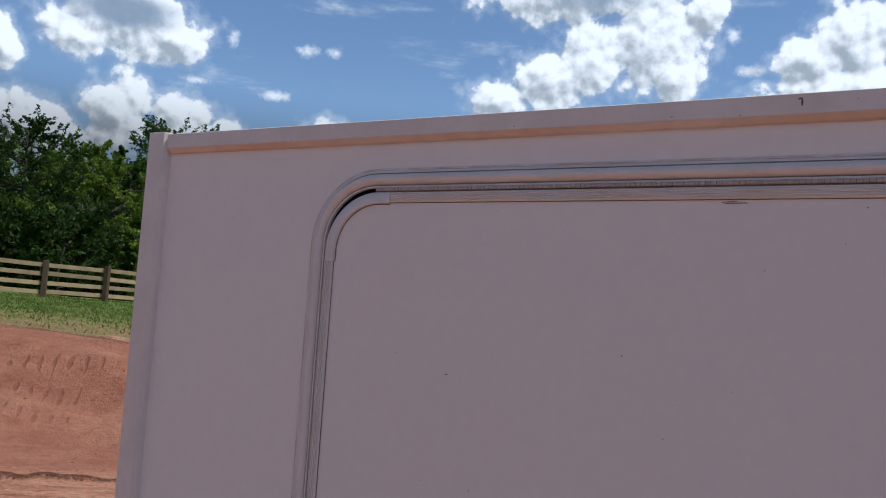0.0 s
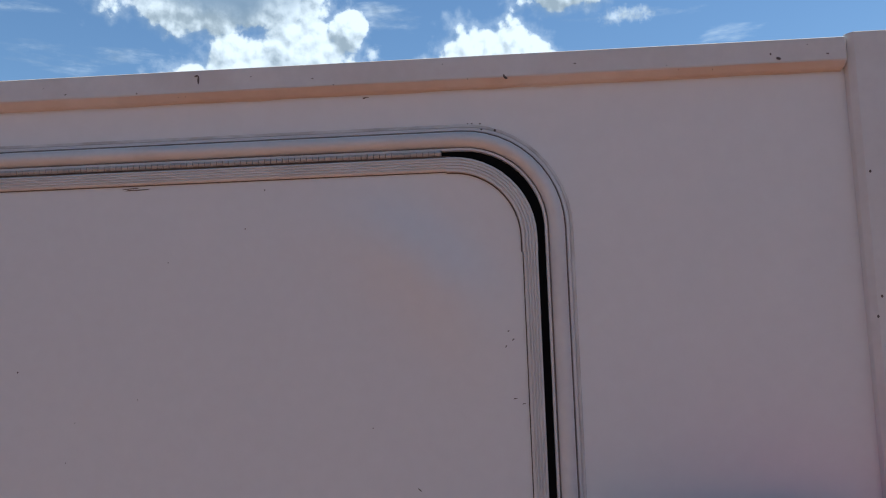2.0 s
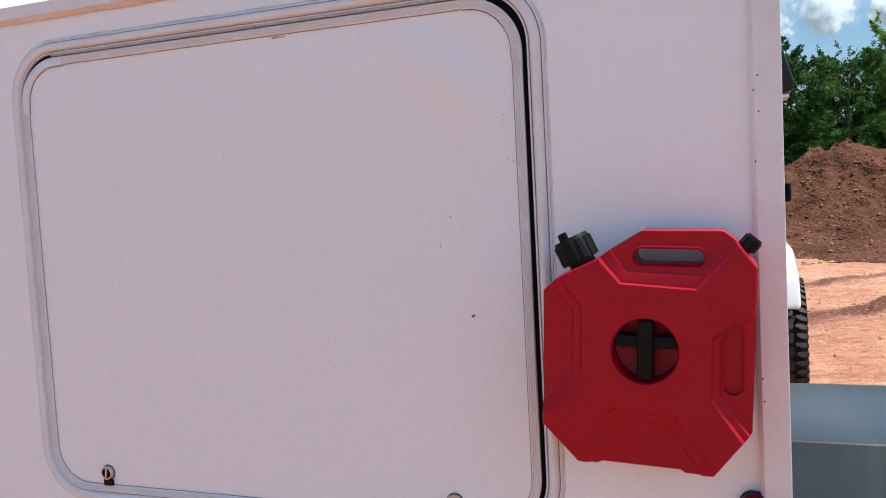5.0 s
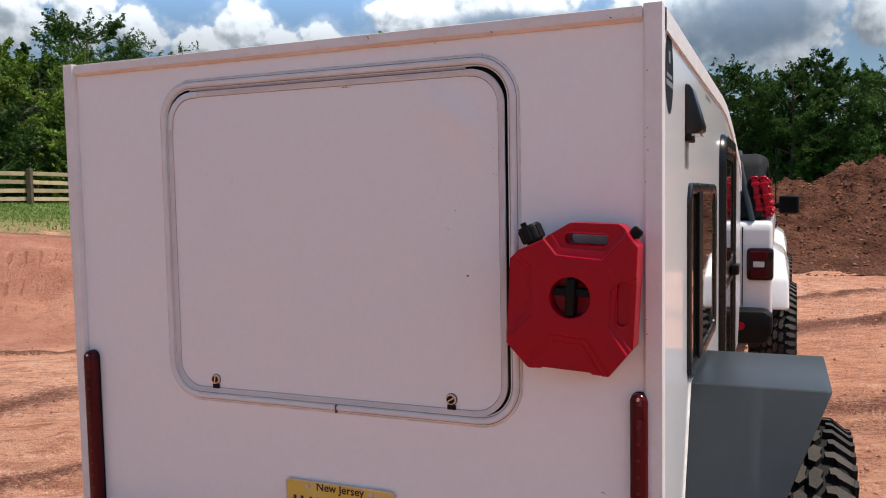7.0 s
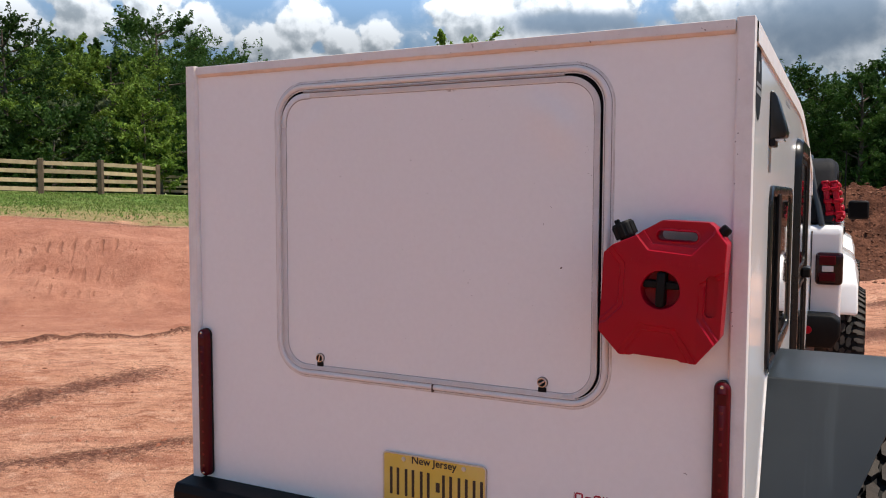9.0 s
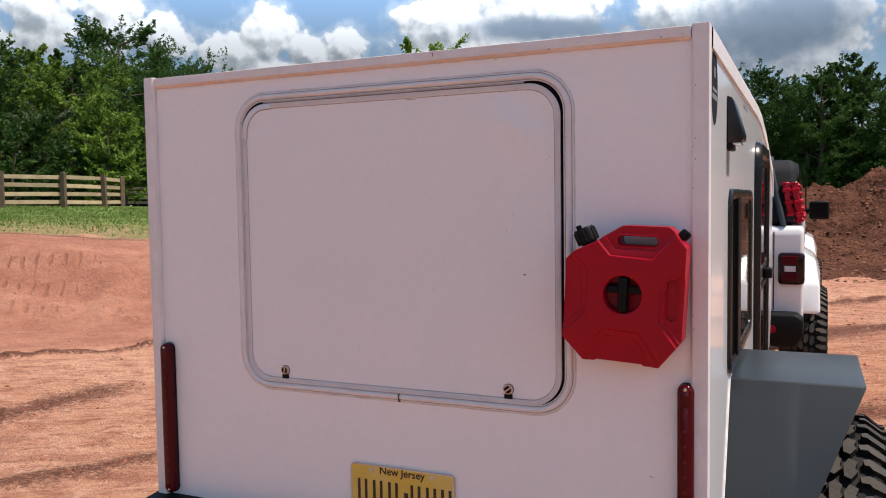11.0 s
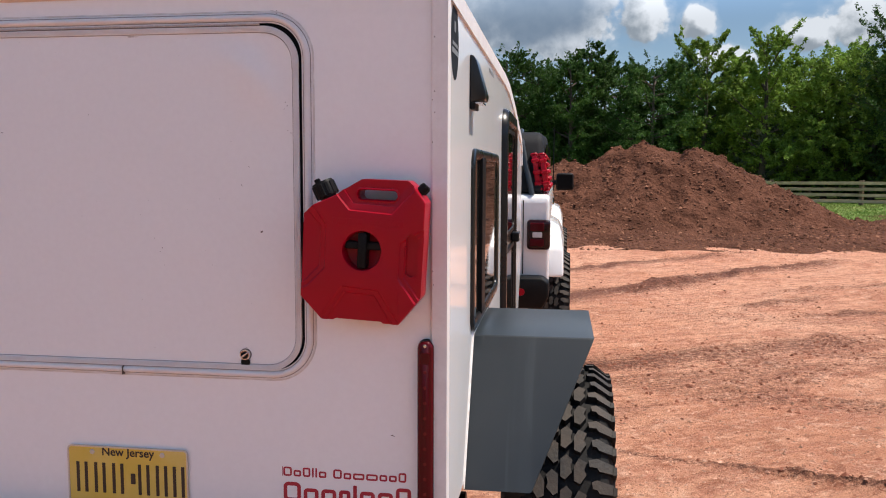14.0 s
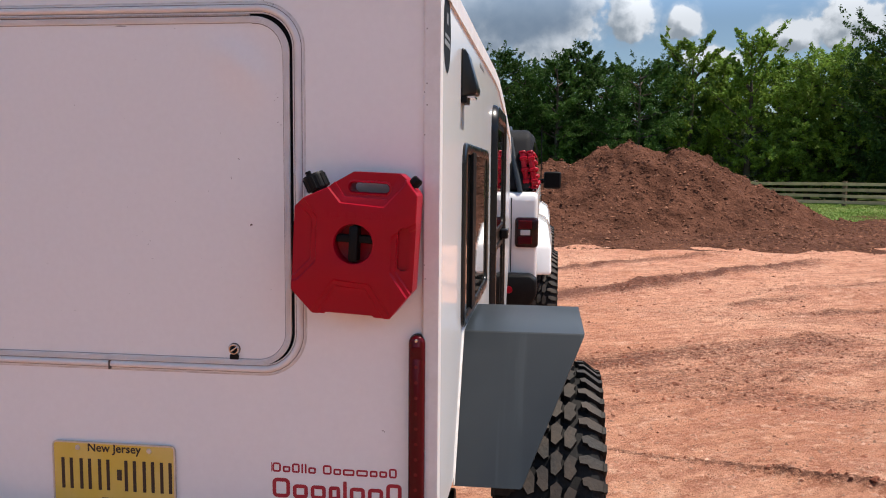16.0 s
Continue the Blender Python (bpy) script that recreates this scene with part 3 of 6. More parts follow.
# ---- ground ----
# churned ridges left by tracks: a point, the way it runs, height, width, length
RIDGES = ((1.34, 8.59, 0.70, 0.71, 0.11, 0.30, 7.5), (1.40, 2.73, 0.937, -0.35, 0.050, 0.036, 3.4), (1.24, 11.33, 0.76, 0.65, 0.05, 0.22, 5.0), (1.41, 4.78, 0.89, 0.45, 0.030, 0.34, 3.6),
          (3.42, 8.04, 0.75, 0.66, 0.035, 0.14, 1.6), (4.10, 7.61, 0.92, 0.40, 0.030, 0.12, 2.4), (2.91, 4.02, 0.94, -0.33, 0.02, 0.05, 1.2), (4.2, 9.4, 0.90, 0.43, 0.03, 0.2, 3.0),
          (-3.36, 1.08, 0.44, 0.90, 0.04, 0.13, 1.6), (-4.64, 2.1, 0.05, 1.0, 0.03, 0.24, 1.8), (-7.08, 3.66, 0.72, 0.69, 0.09, 0.08, 4.0))


def ridges(x, y):
    high, worn = 0 * x, 0 * x
    for x0, y0, dx, dy, h, wide, far in RIDGES:
        off = (x - x0) * -dy + (y - y0) * dx + min(0.12, wide) * layered(x, y, 0.9, 3, 41)
        run = (x - x0) * dx + (y - y0) * dy
        there = np.exp(-(off / wide) ** 2) * smooth01((run + 0.4 * far) / (0.4 * far)) * smooth01((far - run) / (0.4 * far))
        high = high + h * there * (0.55 + 0.6 * lattice_noise(x * 4, y * 4, 43))
        worn = np.maximum(worn, there * (1.0 + 0.4 * lattice_noise(x * 1.1, y * 1.1, 47)) * min(1.1, 0.38 + 8.0 * h))
    return high, worn


def bank_line(x, y):
    s = -0.53 * x + 0.85 * y                      # across the bank
    along = 0.85 * x + 0.53 * y
    return s + 0.30 * layered(along, s, 0.35, 3, 3), along


def ground_height(x, y):
    """The yard with its ruts, the cut bank on one side and the meadow above it."""
    s, along = bank_line(x, y)
    round_ = np.degrees(np.arctan2(x - 1.0, y + 1.9))
    share = smooth01((-20 - round_) / 18) * smooth01((round_ + 160) / 50)
    bank = 0.10 * smooth01((s - 7.6) / 1.0) + 0.90 * smooth01((s - 8.3) / 2.5)
    face = smooth01((s - 8.0) / 0.8) * smooth01((11.0 - s) / 0.8)
    rills = -0.04 * np.clip(0.35 - np.abs(layered(along * 1.9 + 0.5 * s, s * 0.30, 1.0, 2, 11)), 0, 1) + 0.05 * layered(along * 2.5, s * 1.3, 1.0, 3, 13)
    terrace = 0.05 * np.sin(s * 5.2 + 1.2 * lattice_noise(along * 0.6, s * 0.6, 15))
    slope = -0.016 * np.clip(round_ + 53, -14, 16) * smooth01((s - 12) / 12)
    low = 1 - 0.15 * smooth01((round_ + 56) / 13) * (1 - smooth01((s - 12) / 10))
    z = share * (1.24 * bank * low + 0.42 * smooth01((s - 11) / 24) + face * (rills + terrace) + slope)
    near = smooth01((60 - np.hypot(x, y)) / 30)
    lumps = np.clip(layered(x, y, 2.6, 3, 25), 0, 2) ** 2
    z = z + near * (0.030 * layered(x, y, 0.35, 3, 21) + 0.016 * layered(x * 0.6 + y * 0.8, (y * 0.6 - x * 0.8) * 3.0, 0.9, 3, 31) + 0.030 * lumps)
    z = z + ridges(x, y)[0]
    # level under the trailer and the car
    flat = smooth01((np.maximum(np.abs(x) - 1.3, 0) + np.maximum(np.abs(y - 4) - 6.5, 0)) / 1.2)
    return z * flat


def churned_share(x, y):
    """Where loose darker soil lies: along the tracks and in the rills of the bank."""
    s, along = bank_line(x, y)
    round_ = np.degrees(np.arctan2(x - 1.0, y + 1.9))
    face = smooth01((s - 8.4) / 0.8) * smooth01((11.2 - s) / 0.8) * smooth01((-20 - round_) / 10)
    rill = smooth01((0.26 - np.abs(layered(along * 1.9 + 0.5 * s, s * 0.30, 1.0, 2, 11))) / 0.22)
    edge = np.exp(-((s - 11.0) / 0.30) ** 2) * smooth01((-20 - round_) / 10)
    # damp, scuffed patches drawn out across the yard
    patch = smooth01((layered(x * 0.55 + y * 0.25, y * 1.25 - x * 0.3, 0.9, 4, 57) - 0.02) / 0.55) * smooth01((x - 1.0) / 0.5) * smooth01((9.0 - y) / 3.0)
    worn = np.maximum(ridges(x, y)[1], 0.42 * patch)
    return np.clip(np.maximum(np.maximum(worn, face * (0.10 + 0.25 * rill)), 0.8 * edge), 0, 1.3)


def meadow_share(x, y):
    s = -0.53 * x + 0.85 * y
    round_ = np.degrees(np.arctan2(x - 1.0, y + 1.9))
    left = (0.64 * smooth01((s - 10.4) / 1.4) + 0.36 * smooth01((s - 12.5) / 9)) * smooth01((-16 - round_) / 6)
    far = smooth01((np.hypot(x - 1, y + 1.9) - 31 + 0.54 * np.clip(round_ - 12, 0, 18)) / 3.0)
    return np.maximum(left, far)


def spaced(lo, hi, step, reach, close, grow=1.22):
    """Steps along one axis: fine over the stretch named in close, wider towards the horizon."""
    a, b, fine = close
    mid = list(np.arange(lo, a, step)) + list(np.arange(a, b, fine)) + list(np.arange(b, hi + 1e-6, step))
    out, d = [], step
    while sum(out) < reach:
        d *= grow
        out.append(d)
    after = list(mid[-1] + np.cumsum(out))
    before = list(mid[0] - np.cumsum(out))[::-1]
    return np.array(before + mid + after)


def build_ground():
    xs, ys = spaced(-13, 12, 0.075, 900, (1.2, 5.0, 0.032)), spaced(-1.5, 19, 0.075, 900, (0.9, 6.0, 0.032))
    gx, gy = np.meshgrid(xs, ys, indexing="ij")
    gz = ground_height(gx, gy)
    nx, ny = gx.shape
    idx = np.arange(nx * ny).reshape(nx, ny)
    quads = np.stack([idx[:-1, :-1], idx[1:, :-1], idx[1:, 1:], idx[:-1, 1:]], -1).reshape(-1, 4)
    me = bpy.data.meshes.new("ground")
    me.from_pydata(np.stack([gx, gy, gz], -1).reshape(-1, 3).tolist(), [], quads.tolist())
    me.polygons.foreach_set("use_smooth", [True] * len(me.polygons))
    att = me.attributes.new("meadow", "FLOAT", "POINT")
    att.data.foreach_set("value", meadow_share(gx, gy).ravel())
    att = me.attributes.new("churned", "FLOAT", "POINT")
    att.data.foreach_set("value", churned_share(gx, gy).ravel())
    s, along = bank_line(gx, gy)
    turn = np.degrees(np.arctan2(gx - 1.0, gy + 1.9))
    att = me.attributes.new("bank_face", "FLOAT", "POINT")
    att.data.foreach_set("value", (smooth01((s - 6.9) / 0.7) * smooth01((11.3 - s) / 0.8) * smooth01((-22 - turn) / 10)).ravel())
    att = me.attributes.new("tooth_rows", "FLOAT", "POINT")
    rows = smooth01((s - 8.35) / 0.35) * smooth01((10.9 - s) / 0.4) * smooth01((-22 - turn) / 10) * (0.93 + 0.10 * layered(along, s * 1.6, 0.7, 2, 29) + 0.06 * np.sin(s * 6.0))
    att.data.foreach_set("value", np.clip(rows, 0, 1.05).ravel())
    me.materials.append(CLAY)
    ob = new("ground", me)
    tagged(ob, "bare red clay yard with wheel ruts, rising to a grass meadow", "ground", kind="structure")


build_ground()


# ---- camper trailer ----
XL, XR, ZB, ZT = -0.826, 0.766, 0.725, 1.962      # outer faces of the body
NOSE = [(0.0, ZT), (1.75, ZT), (2.05, 1.95), (2.5, 1.895), (2.95, 1.815), (3.28, 1.76), (3.40, 1.70), (3.42, 1.60)]
MID = Vector(((XL + XR) / 2, 1.7, 0.0))
trailer = thing("camper_trailer", MID, "white square-backed off-road camper trailer parked on red clay", "trailer")


def wheel(parent, cx, cy, side, radius=0.47, wide=0.31):
    """An off-road wheel: tyre with shoulder lugs and slanted centre blocks, rim with spokes. side: +1 where the outer face looks to +x."""
    h = wide / 2
    lay = Matrix.Translation((cx, cy, radius)) @ Matrix.Rotation(radians(90), 4, "Y") @ Matrix.Diagonal((1, 1, side, 1))
    r = radius - 0.019
    carcass = [(0.235, -h * 0.62), (0.25, -h * 0.78), (0.30, -h * 0.97), (0.36, -h), (0.41, -h * 0.96), (r - 0.012, -h * 0.86), (r, -h * 0.74), (r, h * 0.74),
               (r - 0.012, h * 0.86), (0.41, h * 0.96), (0.36, h), (0.30, h * 0.97), (0.25, h * 0.78), (0.235, h * 0.62)]
    bms = [lathe(carcass, 72)]

    def block(poly, r0, r1, drop=0.0):
        bm = bmesh.new()
        lo, hi = [], []
        mid = Vector((sum(p[0] for p in poly) / len(poly), sum(p[1] for p in poly) / len(poly)))
        for w, a in poly:
            wi, ai = mid.x + (w - mid.x) * 0.95, mid.y + (a - mid.y) * 0.90
            fall = drop * max(0.0, abs(w) / h - 0.78)
            lo.append(bm.verts.new(((r0 - fall) * math.cos(a), (r0 - fall) * math.sin(a), w)))
            hi.append(bm.verts.new(((r1 - fall) * math.cos(ai), (r1 - fall) * math.sin(ai), wi)))
        bm.faces.new(hi).material_index = 1
        for k in range(len(poly)):
            bm.faces.new((lo[k - 1], lo[k], hi[k], hi[k - 1]))
        return bm

    count = 50
    step = 2 * math.pi / count
    for k in range(count):
        a = k * step
        for e in (1, -1):
            o = a + (0 if e > 0 else 0.45 * step)
            reach = 0.56 if k % 2 else 0.50
            # shoulder lug, stepped, that wraps over on to the sidewall
            bms.append(block([(e * h * reach, o - 0.04 * step), (e * h * 0.66, o - 0.14 * step), (e * h * 0.97, o - 0.02 * step), (e * h * 0.97, o + 0.50 * step),
                              (e * h * 0.70, o + 0.52 * step), (e * h * 0.66, o + 0.34 * step), (e * h * (reach + 0.02), o + 0.30 * step)], r - 0.02, radius, 0.16))
            # side biter
            bms.append(block([(e * h * 0.95, o + 0.06 * step), (e * h * 1.02, o + 0.08 * step), (e * h * 1.02, o + 0.5 * step), (e * h * 0.95, o + 0.54 * step)], r - 0.07, radius - 0.028, 0.0))
    # slanted pairs of centre blocks, larger than the lugs
    count = 34
    step = 2 * math.pi / count
    for k in range(count):
        for e in (1, -1):
            q = k * step + (0 if e > 0 else 0.5 * step)
            bms.append(block([(e * h * 0.015, q - 0.30 * step), (e * h * 0.13, q - 0.46 * step), (e * h * 0.235, q - 0.26 * step), (e * h * 0.20, q + 0.02 * step), (e * h * 0.225, q + 0.18 * step), (e * h * 0.10, q + 0.44 * step), (e * h * 0.015, q + 0.34 * step)], r - 0.02, radius + 0.001))
            bms.append(block([(e * h * 0.25, q - 0.04 * step), (e * h * 0.34, q - 0.34 * step), (e * h * 0.49, q - 0.20 * step), (e * h * 0.44, q + 0.06 * step), (e * h * 0.48, q + 0.24 * step), (e * h * 0.37, q + 0.56 * step), (e * h * 0.255, q + 0.46 * step)], r - 0.02, radius + 0.001))
    # raised rings and ribs on the sidewall
    for e in (1, -1):
        bms.append(lathe([(0.385, e * h * 0.975), (0.388, e * (h * 0.99 + 0.003)), (0.392, e * (h * 0.985 + 0.003)), (0.396, e * h * 0.965)], 72))
    tyre_bm = turned(joined(*bms), lay)
    hub = part("wheel", turned(lathe([(0.0, h * 0.42), (0.06, h * 0.46), (0.075, h * 0.30), (0.19, h * 0.22), (0.215, h * 0.55), (0.237, h * 0.68), (0.240, h * 0.60), (0.225, -h * 0.6), (0.0, -h * 0.55)], 40), lay), RIM, parent, "dark metal wheel with a lugged mud tyre", smooth=35)
    part("tyre", tyre_bm, (TYRE, TREAD), hub, smooth=30)
    for k in range(6):
        m = Matrix.Rotation(k * math.pi / 3, 4, "Z")
        part("spoke", turned(turned(box(0.06, 0.225, -0.022, 0.022, h * 0.26, h * 0.44, 0.006, 1), m), lay), RIM, hub)


def build_trailer():
    side = [(0.0, ZB)] + NOSE + [(3.42, 0.95), (3.20, ZB)]
    body = prism(side, "x", XL, XR)
    for f in body.faces:
        f.normal_update()
        f.material_index = 1 if abs(f.normal.x) > 0.9 else 0
    part("body", body, (WHITE, SIDE_WHITE), trailer, "glossy white composite body", smooth=20)
    # roof trim over the rear wall with a sloping drip edge, and the two corner trims
    zt = 1.972
    prof = [(0.012, zt), (0.012, 1.9490), (0.006, 1.9440), (-0.001, 1.9440), (-0.001, zt - 0.004)]
    top = prism([(-p, z) for p, z in prof], "x", XL + 0.034, XR - 0.036)
    rt = part("roof_trim", bevelled(top, 0.0012, 1), TRIM, trailer, "off-white metal trim strip with rusty flecks")
    # reddish strip on the underside: light bounced off the clay, put into colour
    bounce = bmesh.new()
    n = 60
    rows = []
    for k in range(n + 1):
        x = XL + 0.036 + (XR - XL - 0.074) * k / n
        w = 0.0012 * math.sin(k * 1.7) + 0.0008 * math.sin(k * 0.53)
        rows.append([bounce.verts.new((x, -0.0123, 1.9492 + w * 0.5)), bounce.verts.new((x, -0.0118, 1.9482)), bounce.verts.new((x, -0.0062, 1.9436)), bounce.verts.new((x, -0.0009, 1.9428)), bounce.verts.new((x, -0.0006, 1.9420 - abs(w) * 0.8))])
    for a, b in zip(rows, rows[1:]):
        for j in range(4):
            bounce.faces.new((a[j], a[j + 1], b[j + 1], b[j]))
    part("dust_line", bounce, BOUNCE_TINT, rt, "reddish tint under the trim, light bounced off the clay put into colour")
    for x0, x1, sgn in ((XL - 0.003, XL + 0.033, -1), (XR - 0.035, XR + 0.003, 1)):
        inner = x1 if sgn < 0 else x0
        outer = x0 if sgn < 0 else x1
        prof = [(outer, -0.014), (inner + sgn * 0.005, -0.014), (inner, -0.008), (inner, 0.0005), (outer - sgn * 0.0015, 0.0005), (outer - sgn * 0.0015, 0.030), (outer, 0.030)]
        part("corner_trim", bevelled(prism(prof, "z", ZB - 0.005, zt + 0.003), 0.0015, 2), TRIM, trailer, "off-white metal corner trim")
        # trim along the roof edge of each side, following the nose
        bm = bmesh.new()
        rows = []
        for k, (y, z) in enumerate(NOSE):
            a, b = NOSE[max(k - 1, 0)], NOSE[min(k + 1, len(NOSE) - 1)]
            t = Vector((b[0] - a[0], b[1] - a[1])).normalized()
            n = Vector((-t.y, t.x))
            ring = []
            for u, v in ((-0.035, 0.0), (-0.035, 0.006), (0.010, 0.006), (0.010, -0.03), (0.0, -0.03)):
                x = (XL if sgn < 0 else XR) + sgn * v
                ring.append(bm.verts.new((x, y + n.x * u + (0.031 if k == 0 else 0), z + n.y * u)))
            rows.append(ring)
        for r0, r1 in zip(rows, rows[1:]):
            for j in range(4):
                bm.faces.new((r0[j], r0[j + 1], r1[j + 1], r1[j]))
        part("side_trim", bm, TRIM, trailer, "off-white metal roof edge trim")
    # flecks, nicks and rust spots
    rng = random.Random(5)
    bm = bmesh.new()

    def fleck(x, z, w, hgt, y, turn=0.0):
        n = 6
        ring = [bm.verts.new((x + math.cos(turn) * w * math.cos(6.283 * k / n) - math.sin(turn) * hgt * math.sin(6.283 * k / n), y,
                              z + math.sin(turn) * w * math.cos(6.283 * k / n) + math.cos(turn) * hgt * math.sin(6.283 * k / n))) for k in range(n)]
        bm.faces.new(ring)

    for x, z, w, hgt, turn in ((0.1135, 1.9615, 0.0011, 0.0048, 0.0), (0.1115, 1.9655, 0.0022, 0.0010, 0.3), (0.412, 1.9480, 0.0022, 0.0014, -0.6), (0.4105, 1.9500, 0.0010, 0.0016, 0.3), (0.667, 1.9530, 0.0026, 0.0015, -0.3),
                                (0.660, 1.9575, 0.001, 0.0012, 0), (0.712, 1.9555, 0.0016, 0.0006, -0.1), (0.226, 1.957, 0.0012, 0.0005, 0.2), (0.478, 1.9585, 0.0016, 0.0005, 0), (0.052, 1.951, 0.0008, 0.0007, 0),
                                (-0.02, 1.9535, 0.0014, 0.0006, 0.3), (-0.21, 1.953, 0.0008, 0.0006, 0.0), (-0.55, 1.951, 0.0009, 0.0007, 0)):
        fleck(x, z, w, hgt, -0.0125, turn)
    for k in range(16):
        fleck(rng.uniform(-0.75, 0.72), rng.uniform(1.945, 1.968), rng.uniform(0.0004, 0.0008), rng.uniform(0.0003, 0.0006), -0.0125, rng.uniform(0, 3))
    for x, z, w, hgt in ((0.274, 1.9385, 0.0014, 0.0009), (0.277, 1.9392, 0.0024, 0.0005), (0.386, 1.9075, 0.0012, 0.0006), (0.378, 1.908, 0.0008, 0.0006), (0.374, 1.9083, 0.0006, 0.0006),
                         (0.643, 0.962, 0.003, 0.001), (0.647, 0.960, 0.0013, 0.0013)):
        fleck(x, z, w, hgt, -0.0008)
    for z in (1.842, 1.728, 1.71, 1.683, 1.62, 1.34, 1.31):
        fleck(XR - 0.028 + rng.uniform(-0.003, 0.003), z, 0.0012, 0.0016, -0.0145)
    tagged(part("chip_marks", bm, GRIME_AND_SHADE, trailer, "small dark chips and rust flecks in the paint"), kind="stuff")
    # rear bumper beam
    prof = [(-0.085, 0.70), (-0.075, 0.722), (0.0, 0.728), (0.06, 0.728), (0.06, 0.55), (-0.055, 0.55), (-0.085, 0.58)]
    part("rear_bumper", bevelled(prism([(p, z) for p, z in prof], "x", XL - 0.018, XR + 0.018), 0.005, 2), BLACK, trailer, "black steel rear bumper beam")
    # chassis rails, axle and drawbar
    for x in (-0.55, 0.49):
        part("chassis_rail", box(x - 0.03, x + 0.03, 0.02, 3.3, 0.60, 0.722, 0.004), BLACK, trailer)
    part("axle", tube([(-0.75, 0.8, 0.47), (0.72, 0.8, 0.47)], 0.04, 12), BLACK, trailer)
    part("drawbar", tube([(-0.03, 3.3, 0.66), (-0.03, 3.9, 0.62)], 0.035, 8), BLACK, trailer)
    wheel(trailer, 1.02, 0.80, 1)
    wheel(trailer, -1.01, 0.80, -1)


def build_fender(side):
    """A folded steel mudguard: flat top, sloping end plates that narrow downwards, turned-down outer lip."""
    base = XR + 0.001 if side > 0 else XL - 0.001
    out = lambda d: base + side * d
    wide, low = 0.346, 0.180
    rows = [(0.345, 0.705, low), (0.56, 1.085, wide), (1.04, 1.085, wide), (1.255, 0.705, low)]
    bm = bmesh.new()
    ins = [(bm.verts.new((base, y, z)), bm.verts.new((out(w), y, z))) for y, z, w in rows]
    for a, b in zip(ins, ins[1:]):
        bm.faces.new((a[0], a[1], b[1], b[0]))
    bmesh.ops.recalc_face_normals(bm, faces=bm.faces)
    bmesh.ops.solidify(bm, geom=bm.faces[:], thickness=0.005)
    edges = [e for e in bm.edges if len(e.link_faces) == 2 and 0.2 < e.calc_face_angle(0) < 1.3]
    bmesh.ops.bevel(bm, geom=edges, offset=0.006, segments=3, affect="EDGES", profile=0.5)
    ob = part("mudguard", bm, GREY, trailer, "dark grey folded steel mudguard with faint scuffs", smooth=15)
    bead = tube([(base, y - 0.004, z + 0.003) for y, z, w in rows], 0.0028, 6)
    part("sealant_bead", bead, SEALANT, ob, "white sealant line along the body")
    return ob


